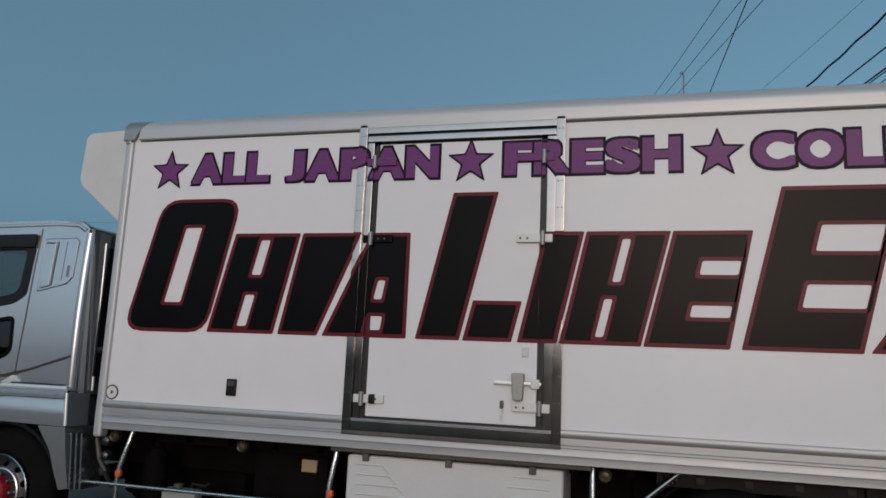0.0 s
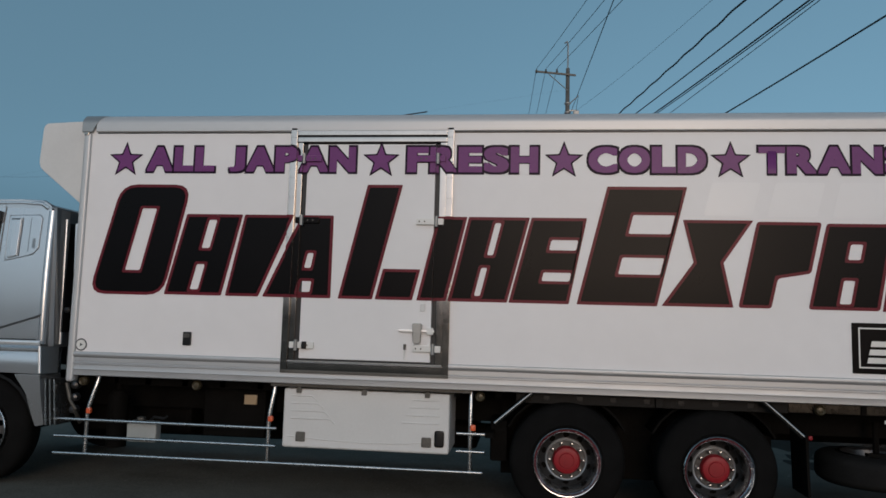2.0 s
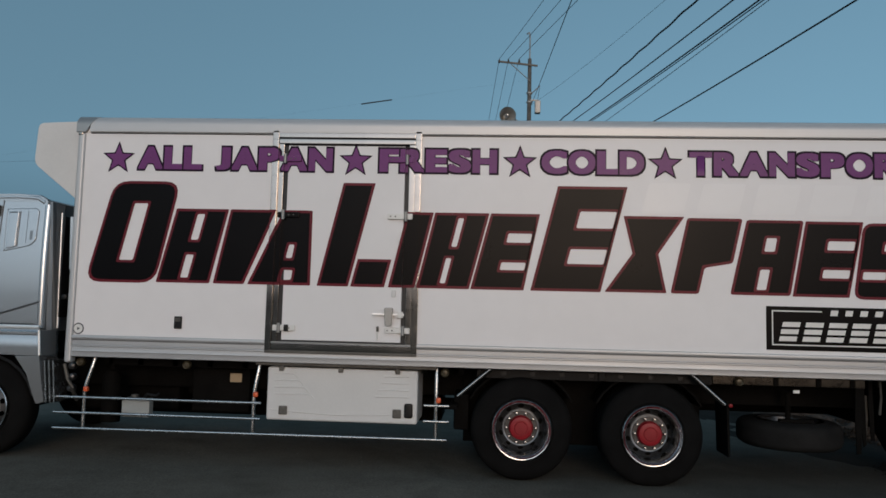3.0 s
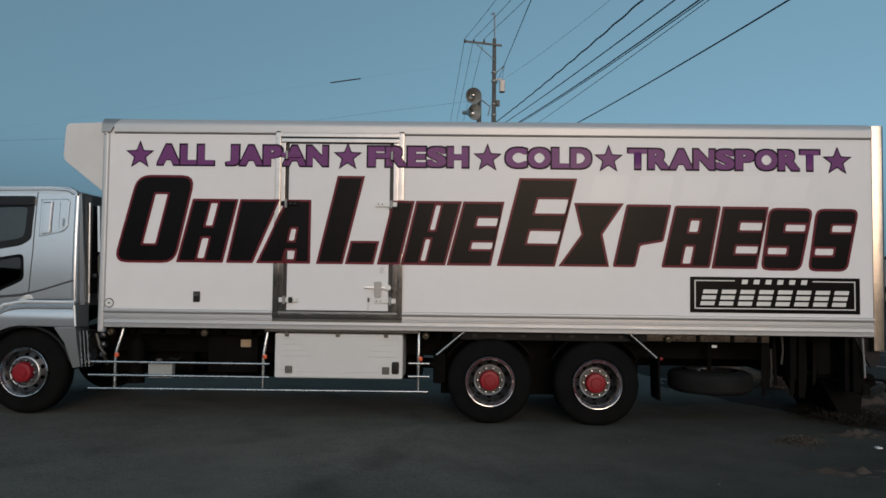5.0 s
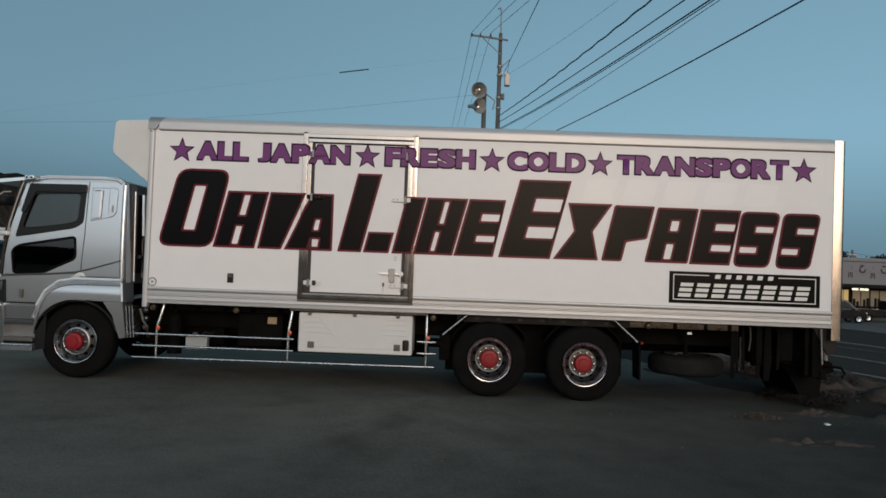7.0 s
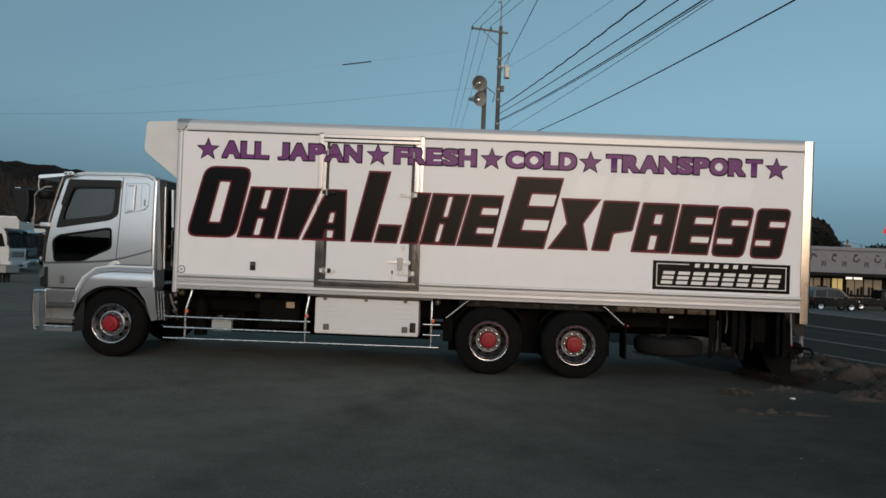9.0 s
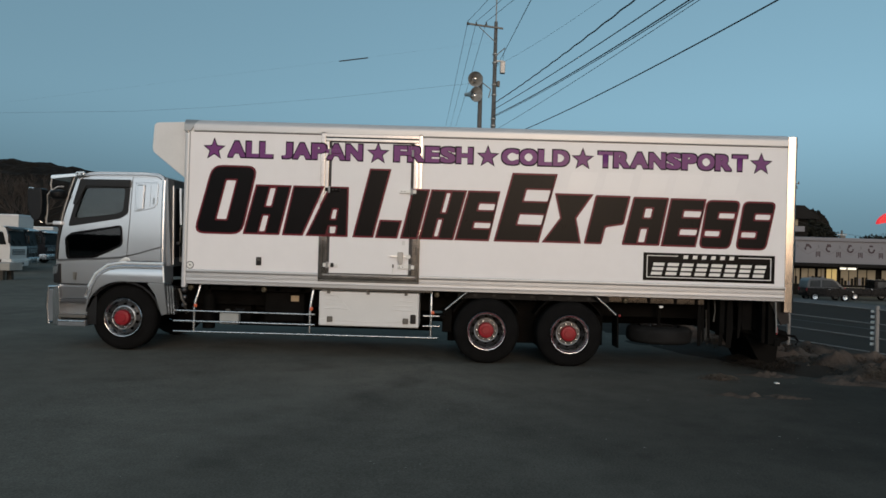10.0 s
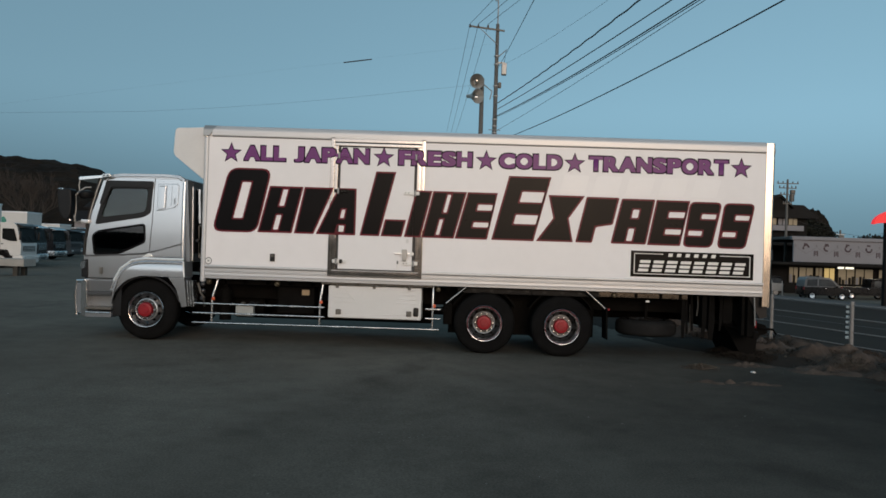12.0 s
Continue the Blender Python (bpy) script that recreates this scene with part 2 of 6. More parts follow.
def circle(x, z, r, n=16):
    return [(x + r * math.cos(2 * math.pi * i / n), z + r * math.sin(2 * math.pi * i / n)) for i in range(n)]


def sag(a, b, drop, n=14):
    a, b = Vector(a), Vector(b)
    return [a.lerp(b, i / n) - Vector((0, 0, 4 * drop * (i / n) * (1 - i / n))) for i in range(n + 1)]


# ---- ground ----
FENCE_AT, FENCE_DIR = Vector((7.6, 1.3)), Vector((-0.32, 0.95)).normalized()
FENCE_OUT = Vector((FENCE_DIR.y, -FENCE_DIR.x))


def beyond(x, y):
    return (Vector((x, y)) - FENCE_AT).dot(FENCE_OUT)


def ground_z(x, y):
    s = beyond(x, y)
    dip = 0.27 * min(1.0, max(0.0, (-x - 18.5) / 5))
    return -1.25 * min(1.0, max(0.0, (s - 0.6) / 36.0)) - dip - 0.035 * min(1.0, max(0.0, (x + 5) / 6.0))


def spaced(lo, hi, step, grow):
    out, v, d = [0.0], 0.0, step
    while v < hi:
        v += d
        d *= grow if v > 30 else 1.0
        out.append(v)
    v, d = 0.0, step
    while v > lo:
        v -= d
        d *= grow if v < -30 else 1.0
        out.insert(0, v)
    return out


def ground_material():
    m = bpy.data.materials.new("worn_asphalt")
    m.use_nodes = True
    n, l = m.node_tree.nodes, m.node_tree.links
    p = n["Principled BSDF"]
    tc = n.new("ShaderNodeTexCoord")

    def noise_tex(scale, detail=4, rough=0.6):
        t = n.new("ShaderNodeTexNoise")
        t.inputs["Scale"].default_value = scale
        t.inputs["Detail"].default_value = detail
        t.inputs["Roughness"].default_value = rough
        l.new(tc.outputs["Object"], t.inputs["Vector"])
        return t
    broad, mid, grit = noise_tex(0.22, 5), noise_tex(1.6, 5, 0.7), noise_tex(55, 3)
    ramp = n.new("ShaderNodeValToRGB")
    ramp.color_ramp.elements[0].position, ramp.color_ramp.elements[1].position = 0.32, 0.68
    ramp.color_ramp.elements[0].color, ramp.color_ramp.elements[1].color = (0.102, 0.094, 0.08, 1), (0.148, 0.137, 0.117, 1)
    l.new(broad.outputs["Fac"], ramp.inputs["Fac"])
    spots = n.new("ShaderNodeValToRGB")
    spots.color_ramp.elements[0].position, spots.color_ramp.elements[1].position = 0.3, 0.6
    spots.color_ramp.elements[0].color, spots.color_ramp.elements[1].color = (0.76, 0.76, 0.76, 1), (1, 1, 1, 1)
    l.new(mid.outputs["Fac"], spots.inputs["Fac"])
    stone = n.new("ShaderNodeValToRGB")
    stone.color_ramp.elements[0].position, stone.color_ramp.elements[1].position = 0.3, 0.75
    stone.color_ramp.elements[0].color, stone.color_ramp.elements[1].color = (0.75, 0.75, 0.75, 1), (1.35, 1.35, 1.33, 1)
    l.new(grit.outputs["Fac"], stone.inputs["Fac"])
    a = n.new("ShaderNodeMix")
    a.data_type, a.blend_type = "RGBA", "MULTIPLY"
    a.inputs["Factor"].default_value = 1
    l.new(ramp.outputs["Color"], a.inputs["A"])
    l.new(spots.outputs["Color"], a.inputs["B"])
    c = n.new("ShaderNodeMix")
    c.data_type, c.blend_type = "RGBA", "MULTIPLY"
    c.inputs["Factor"].default_value = 1
    l.new(a.outputs["Result"], c.inputs["A"])
    l.new(stone.outputs["Color"], c.inputs["B"])
    # darker stretch around a point near the fence, its edge uneven from noise
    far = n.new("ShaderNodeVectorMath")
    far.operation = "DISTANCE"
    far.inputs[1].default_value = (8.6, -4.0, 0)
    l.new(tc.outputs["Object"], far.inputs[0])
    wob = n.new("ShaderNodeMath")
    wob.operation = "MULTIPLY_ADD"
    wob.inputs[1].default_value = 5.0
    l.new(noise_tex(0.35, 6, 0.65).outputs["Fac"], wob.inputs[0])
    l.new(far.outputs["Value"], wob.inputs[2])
    dark_stretch = n.new("ShaderNodeMapRange")
    dark_stretch.inputs["From Min"].default_value, dark_stretch.inputs["From Max"].default_value = 5.5, 12.5
    dark_stretch.inputs["To Min"].default_value, dark_stretch.inputs["To Max"].default_value = 0.22, 1.0
    l.new(wob.outputs[0], dark_stretch.inputs["Value"])
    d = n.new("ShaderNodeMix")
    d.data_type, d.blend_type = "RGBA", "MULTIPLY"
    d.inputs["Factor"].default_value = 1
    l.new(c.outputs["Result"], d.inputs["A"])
    l.new(dark_stretch.outputs["Result"], d.inputs["B"])
    # scattered dark oil stains
    oil = n.new("ShaderNodeValToRGB")
    oil.color_ramp.elements[0].position, oil.color_ramp.elements[1].position = 0.3, 0.42
    oil.color_ramp.elements[0].color = (0.74, 0.74, 0.74, 1)
    l.new(noise_tex(0.75, 4, 0.5).outputs["Fac"], oil.inputs["Fac"])
    soaked = n.new("ShaderNodeMix")
    soaked.data_type, soaked.blend_type = "RGBA", "MULTIPLY"
    soaked.inputs["Factor"].default_value = 1
    l.new(d.outputs["Result"], soaked.inputs["A"])
    l.new(oil.outputs["Color"], soaked.inputs["B"])
    d = soaked
    # scattered pale grit
    chips = n.new("ShaderNodeValToRGB")
    chips.color_ramp.elements[0].position, chips.color_ramp.elements[1].position = 0.73, 0.78
    l.new(noise_tex(24, 2, 0.4).outputs["Fac"], chips.inputs["Fac"])
    patch = n.new("ShaderNodeValToRGB")
    patch.color_ramp.elements[0].position, patch.color_ramp.elements[1].position = 0.52, 0.66
    l.new(noise_tex(0.6, 3).outputs["Fac"], patch.inputs["Fac"])
    both = n.new("ShaderNodeMath")
    both.operation = "MULTIPLY"
    l.new(chips.outputs["Color"], both.inputs[0])
    l.new(patch.outputs["Color"], both.inputs[1])
    g = n.new("ShaderNodeMix")
    g.data_type = "RGBA"
    g.inputs["B"].default_value = (0.4, 0.39, 0.36, 1)
    l.new(both.outputs[0], g.inputs["Factor"])
    l.new(d.outputs["Result"], g.inputs["A"])
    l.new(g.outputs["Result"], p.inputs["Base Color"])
    p.inputs["Roughness"].default_value = 0.9
    p.inputs["Specular IOR Level"].default_value = 0.05
    b = n.new("ShaderNodeBump")
    b.inputs["Strength"].default_value, b.inputs["Distance"].default_value = 0.5, 0.012
    l.new(grit.outputs["Fac"], b.inputs["Height"])
    l.new(b.outputs["Normal"], p.inputs["Normal"])
    return m


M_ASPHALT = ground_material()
xs, ys = spaced(-2500, 2500, 1.5, 1.35), spaced(-2500, 2500, 1.5, 1.35)
gb = bmesh.new()
grid = [[gb.verts.new((x, y, ground_z(x, y))) for x in xs] for y in ys]
for j in range(len(ys) - 1):
    for i in range(len(xs) - 1):
        gb.faces.new((grid[j][i], grid[j][i + 1], grid[j + 1][i + 1], grid[j + 1][i]))
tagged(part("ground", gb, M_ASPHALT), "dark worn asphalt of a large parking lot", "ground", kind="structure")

# ---- the refrigerated truck ----
truck = thing("refrigerated_truck", (0, 0, 0), 0, "white box refrigerated truck with silver cab on asphalt", "truck")
W = 2.49                                  # width; the near side lies at y = 0

# cargo box
X0, X1 = -4.05, 5.40
cargo = part("cargo_box", box(-0.32, X1, 0, 0.09, 1.2, 3.55), M_PANEL, truck, "white insulated box panels")
part("side_panel", box(X0 + 0.02, -1.91, 0, 0.09, 1.2, 3.55), M_PANEL, cargo)
part("door_recess", box(-1.91, -0.32, 0.05, 0.09, 1.2, 3.55), M_PANEL, cargo)
part("side_panel", box(X0 + 0.02, X1, W - 0.09, W, 1.2, 3.55), M_PANEL, cargo)
part("front_panel", box(X0 + 0.02, X0 + 0.1, 0.09, W - 0.09, 1.2, 3.55), M_PANEL, cargo)
part("box_roof", box(X0 + 0.02, X1, 0.02, W - 0.02, 3.5, 3.63, 0.01), M_ALU, cargo)
part("box_floor", box(X0 + 0.02, X1, 0.05, W - 0.05, 1.12, 1.22), M_GREY, cargo)
rail = rounded([(-0.03, 3.505), (-0.03, 3.62), (0.03, 3.685), (0.16, 3.695), (0.16, 3.62), (0.0, 3.505)], 0.03, 3)


def along_x(profile, x0, x1, bm=None):
    """Extrudes a (y, z) profile along x."""
    b = bmesh.new()
    p = [b.verts.new((x0, y, z)) for y, z in profile]
    q = [b.verts.new((x1, y, z)) for y, z in profile]
    for i in range(len(p)):
        k = (i + 1) % len(p)
        b.faces.new((p[i], p[k], q[k], q[i]))
    b.faces.new(p)
    b.faces.new(q)
    return merge(bm, b)


part("roof_rail", along_x(rail, X0 + 0.12, X1 - 0.02), M_TOPRAIL, cargo, "rounded aluminium roof rail")
part("roof_rail", along_x([(W - y, z) for y, z in rail], X0 + 0.12, X1 - 0.02), M_TOPRAIL, cargo)
part("rail_seam", box(X0 + 0.12, X1 - 0.02, -0.002, 0.01, 3.493, 3.503), M_TRIM, cargo)
M_CAP = mat("dull_cast_aluminium", (0.3, 0.31, 0.31), 0.4, 0.5, 0.1, 3, 40)
for flank in (0, 1):
    sect = [(0.065 + (y - 0.065) * 1.05, 3.6 + (z - 3.6) * 1.05) for y, z in rail]
    cap = part("corner_cap", along_x(sect if flank == 0 else [(W - y, z) for y, z in sect], X0 - 0.03, X0 + 0.13), M_CAP, cargo, "cast aluminium corner cap", smooth=50)
    for v in cap.data.vertices:
        if v.co.x > X0 + 0.1:
            v.co.x += 0.06 * (v.co.z - 3.6) / 0.1
    y = -0.03 if flank == 0 else W - 0.01
    part("cap_clip", box(X0 - 0.01, X0 + 0.04, y, y + 0.04, 3.47, 3.52, 0.008), M_STEEL_LT, cap)
for y in (-0.025, W - 0.08):
    part("corner_post", box(X0 - 0.015, X0 + 0.065, y, y + 0.105, 1.03, 3.5, 0.025, seg=3), M_TOPRAIL, cargo, "rounded aluminium front corner post")
skirt = [(0, 1.325), (-0.022, 1.32), (-0.03, 1.3), (-0.022, 1.275), (-0.008, 1.268), (-0.008, 1.225), (-0.02, 1.218), (-0.02, 1.205), (-0.012, 1.2),
         (-0.012, 1.165), (-0.018, 1.16), (-0.018, 1.15), (-0.012, 1.145), (-0.012, 1.1), (0.03, 1.09), (0.03, 1.325)]
for a, b in ((X0 + 0.055, -1.91), (-0.32, X1 - 0.01)):
    part("bottom_rail", along_x(skirt, a, b), M_RAIL, cargo, "ribbed aluminium bottom rail", smooth=50)
part("bottom_rail", along_x(skirt[9:14] + [(0.03, 1.09), (0.03, 1.195), (-0.012, 1.195)], -1.91, -0.32), M_RAIL, cargo, smooth=50)
part("bottom_rail", along_x([(W - y, z) for y, z in skirt], X0 + 0.055, X1 - 0.01), M_ALU, cargo, smooth=50)
# rear frame with a chamfered stainless post
for s in (0, 1):
    prof = [(5.385, -0.012), (5.49, -0.03), (5.515, -0.02), (5.53, 0.03), (5.53, 0.18), (5.385, 0.18)]
    b = bmesh.new()
    lo = [b.verts.new((x, y if s == 0 else W - y, 0.93)) for x, y in prof]
    hi = [b.verts.new((x, y if s == 0 else W - y, 3.66)) for x, y in prof]
    for i in range(len(prof)):
        k = (i + 1) % len(prof)
        b.faces.new((lo[i], lo[k], hi[k], hi[i]))
    b.faces.new(lo)
    b.faces.new(hi)
    part("rear_post", b, M_STEEL_LT, cargo, "polished stainless rear corner post", smooth=50)
part("rear_header", box(5.385, 5.52, 0.18, W - 0.18, 3.42, 3.655, 0.01), M_STEEL, cargo)
part("rear_sill", box(5.385, 5.52, 0.18, W - 0.18, 0.95, 1.22, 0.01), M_STEEL, cargo)
for s in (0, 1):
    y0, y1 = (0.18, W / 2 - 0.01) if s == 0 else (W / 2 + 0.01, W - 0.18)
    part("rear_door", box(5.44, 5.51, y0, y1, 1.23, 3.41, 0.012), M_PANEL2, cargo, "white rear door leaf")
for z in (1.45, 2.05, 2.7, 3.3):
    part("rear_hinge", box(5.5, 5.565, 0.09, 0.2, z - 0.045, z + 0.045, 0.012), M_GALV, cargo, "galvanised rear door hinge")
for y in (0.4, 0.62):
    part("lock_rod", tube([(5.54, y, 1.1), (5.54, y, 3.5)], 0.016), M_STEEL, cargo)
for y in (0.03, W - 0.13):
    part("corner_fitting", box(5.5, 5.56, y + 0.02, y + 0.1, 3.5, 3.58, 0.01), M_GALV, cargo, "small grey roof corner fitting")

# refrigeration unit over the cab
prof = rounded([(-4.06, 3.67), (-4.625, 3.645), (-4.65, 3.19), (-4.08, 2.745)], 0.07, 4)
fridge = part("refrigeration_unit", plate(prof, 0.14, W - 0.14, bevel=0.035, seg=3), M_WHITE, truck, "white moulded refrigeration unit")
part("grille", plate([(-4.64, 3.5), (-4.67, 3.25), (-4.6, 3.25), (-4.58, 3.5)], 0.5, W - 0.5), M_BLACK, fridge)

# side door with its stainless frame
door = part("side_door", box(-1.745, -0.495, 0.002, 0.048, 1.33, 3.385, 0.006), M_PANEL2, truck, "white side door with hinges and lever latch")
for x0, x1 in ((-1.91, -1.845), (-0.385, -0.32)):
    part("frame_post", box(x0, x1, -0.03, 0.05, 1.225, 3.54, 0.004), M_STEEL, door, "riveted stainless frame post")
    for k in range(12):
        for dx in (-0.014, 0.014):
            part("rivet", lathe([(-0.033, 0.0), (-0.0325, 0.004), (-0.029, 0.006)], 6, ((x0 + x1) / 2 + dx, 0, 1.3 + 0.195 * k)), M_GREY, door)
for x0, x1 in ((-1.845, -1.79), (-0.45, -0.385)):
    part("frame_channel", box(x0, x1, -0.006, 0.05, 1.31, 3.4, 0.004), M_STEEL, door, "recessed stainless channel")
for x0, x1 in ((-1.79, -1.747), (-0.493, -0.45)):
    part("gasket", box(x0, x1, 0.022, 0.05, 1.31, 3.4), M_GASKET, door)
part("gasket", box(-1.79, -0.45, 0.022, 0.05, 3.387, 3.402), M_GASKET, door)
part("frame_head", box(-1.845, -0.385, -0.028, 0.05, 3.465, 3.535, 0.006), M_STEEL, door, "stainless frame head")
part("frame_head", box(-1.845, -0.385, -0.018, 0.05, 3.402, 3.452, 0.006), M_STEEL, door)
part("frame_gap", box(-1.845, -0.385, 0.0, 0.05, 3.45, 3.467), M_GASKET, door)
part("frame_sill", box(-1.91, -0.32, -0.03, 0.05, 1.195, 1.225, 0.004), M_GREY, door)
part("frame_sill", box(-1.845, -0.385, -0.022, 0.05, 1.225, 1.3, 0.006), M_STEEL, door)
part("sill_step", box(-1.845, -0.385, -0.03, 0.05, 1.3, 1.312, 0.003), M_GALV, door)
part("gasket", box(-1.79, -0.45, 0.02, 0.05, 1.312, 1.33), M_GASKET, door)
for z in (3.24, 2.64, 1.455):
    for x0, x1 in ((-1.835, -1.6), (-0.66, -0.4)):
        part("hinge", box(x0, x1, -0.024, 0.004, z - 0.03, z + 0.03, 0.006), M_PURPLE if z > 3 else M_INK if z > 2 and x0 < -1 else M_PALE, door, "painted strap hinge")
        xm = -1.77 if x0 < -1 else -0.47
        part("hinge_knuckle", tube([(xm, -0.028, z - 0.05), (xm, -0.028, z + 0.05)], 0.018, 10), M_GALV, door)
        for dx in (0.06, 0.11):
            part("bolt", lathe([(-0.03, 0.0), (-0.028, 0.008), (-0.022, 0.009)], 6, ((x1 - dx) if x0 < -1 else (x0 + dx - 0.03), 0, z)), M_GREY, door)
part("hinge_stop", box(-1.715, -1.665, -0.035, 0.0, 1.42, 1.49, 0.01), M_BLACK, door)
part("latch_bar", box(-0.79, -0.46, -0.03, -0.012, 1.605, 1.63, 0.004), M_ALU, door)
part("latch_body", plate(rounded([(-0.665, 1.69), (-0.575, 1.69), (-0.585, 1.5), (-0.65, 1.5)], 0.02), -0.06, 0.002, bevel=0.01), M_GALV, door, "grey cast lever latch")
part("latch_keeper", box(-0.53, -0.47, -0.036, 0.0, 1.585, 1.65, 0.006), M_PALE, door)
part("lock_hasp", box(-0.745, -0.72, -0.02, 0.004, 1.44, 1.495, 0.006), M_GREY, door)
part("chain", tube([(-0.733, -0.014, 1.44), (-0.735, -0.016, 1.35)], 0.006), M_PALE, door)
part("keypad", box(-0.6, -0.555, -0.012, 0.004, 1.8, 1.87, 0.006), M_WHITE, door)

# decals lie on the panel, the door and the frame, each at its depth
ZONES = ((-9, -1.91, -0.002), (-1.91, -1.845, -0.032), (-1.845, -1.79, -0.008), (-1.79, -1.747, 0.02), (-1.747, -0.493, 0.0),
         (-0.493, -0.45, 0.02), (-0.45, -0.385, -0.008), (-0.385, -0.32, -0.032), (-0.32, 9, -0.002))


def lay(name, b, lift, material, parent, label=""):
    """Cuts a flat decal at the door frame and lays each piece on its surface; gives the first piece back."""
    out = []
    for a, c, y in ZONES:
        k = b.copy()
        for x, n in ((a, -1), (c, 1)):
            bmesh.ops.bisect_plane(k, geom=k.verts[:] + k.edges[:] + k.faces[:], plane_co=(x, 0, 0), plane_no=(n, 0, 0), clear_outer=True)
        if k.faces:
            bmesh.ops.translate(k, verts=k.verts, vec=(0, y - lift, 0))
            out.append(part(name, k, material, parent, label, smooth=0))
        else:
            k.free()
    b.free()
    return out[0]


def flat(outline, holes=(), thick=0.0012):
    return plate(outline, -thick, 0.0, holes)


WIDTHS = {"A": 1.16, "L": 0.88, "J": 0.68, "P": 0.98, "N": 1.08, "F": 0.86, "R": 1.06, "E": 0.94, "S": 0.98, "H": 1.06, "C": 1.06, "O": 1.12, "D": 1.02, "T": 0.98}


def letter(char, x0, x1, z0, z1, fat):
    """One letter of the built-in font, made bold by shifted copies and fitted to its place."""
    cu = bpy.data.curves.new("letter", "FONT")
    cu.body, cu.size, cu.offset, cu.resolution_u = char, 1.0, 0.02, 4
    ob = new("letter", cu)
    deps = bpy.context.evaluated_depsgraph_get()
    deps.update()
    me = bpy.data.meshes.new_from_object(ob.evaluated_get(deps))
    b = bmesh.new()
    for i in range(9):
        n = len(b.verts)
        b.from_mesh(me)
        b.verts.ensure_lookup_table()
        dx, dz = fat * (i % 3 - 1), fat * 0.8 * (i // 3 - 1)
        for v in b.verts[n:]:
            v.co = (v.co.x + dx, v.co.y + dz, -0.00006 * i)
    bpy.data.objects.remove(ob)
    bpy.data.meshes.remove(me)
    lo = [min(v.co[i] for v in b.verts) for i in (0, 1)]
    hi = [max(v.co[i] for v in b.verts) for i in (0, 1)]
    for v in b.verts:
        v.co = (x0 + (v.co.x - lo[0]) / (hi[0] - lo[0]) * (x1 - x0), v.co.z, z0 + (v.co.y - lo[1]) / (hi[1] - lo[1]) * (z1 - z0))
    return b


SLOGAN = (("ALL", -3.39, -2.675), ("JAPAN", -2.535, -1.26), ("FRESH", -0.775, 0.475), ("COLD", 0.92, 1.985), ("TRANSPORT", 2.425, 4.76))
for text, x0, x1 in SLOGAN:
    total, x = sum(WIDTHS[c] for c in text), x0
    for i, c in enumerate(text):
        wide = WIDTHS[c] / total * (x1 - x0)
        lift = 0.0012 if i % 2 else 0.0018
        w = lay("slogan_letter", letter(c, x - 0.012, x + wide + 0.012, 3.092, 3.377, 0.058), lift, M_PURPLE_DK, truck, "purple slogan letter with dark outline")
        lay("letter_face", letter(c, x + 0.008, x + wide - 0.008, 3.113, 3.356, 0.038), lift + 0.0016, M_PURPLE, w)
        x += wide


def star(cx, cz, r):
    return [(cx + (r if i % 2 == 0 else r * 0.42) * math.sin(math.pi * i / 5), cz + (r if i % 2 == 0 else r * 0.42) * math.cos(math.pi * i / 5)) for i in range(10)]


for cx in (-3.605, -1.02, 0.705, 2.19, 4.97):
    s = lay("star", flat(rounded(star(cx, 3.225, 0.19), 0.012, 2)), 0.0012, M_PURPLE_DK, truck, "purple star decal with dark outline")
    lay("star_face", flat(star(cx, 3.225, 0.15)), 0.0026, M_PURPLE, s)

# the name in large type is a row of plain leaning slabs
def shrunk(pts, d):
    """The polygon moved inward by d."""
    out = []
    for i in range(len(pts)):
        p, a, c = Vector(pts[i]), Vector(pts[i - 1]), Vector(pts[(i + 1) % len(pts)])
        e, g = (p - a).normalized(), (c - p).normalized()
        n1, n2 = Vector((-e.y, e.x)), Vector((-g.y, g.x))
        m = (n1 + n2) / max(0.2, 1 + n1.dot(n2))
        q = p + m * d
        out.append((q.x, q.y))
    return out


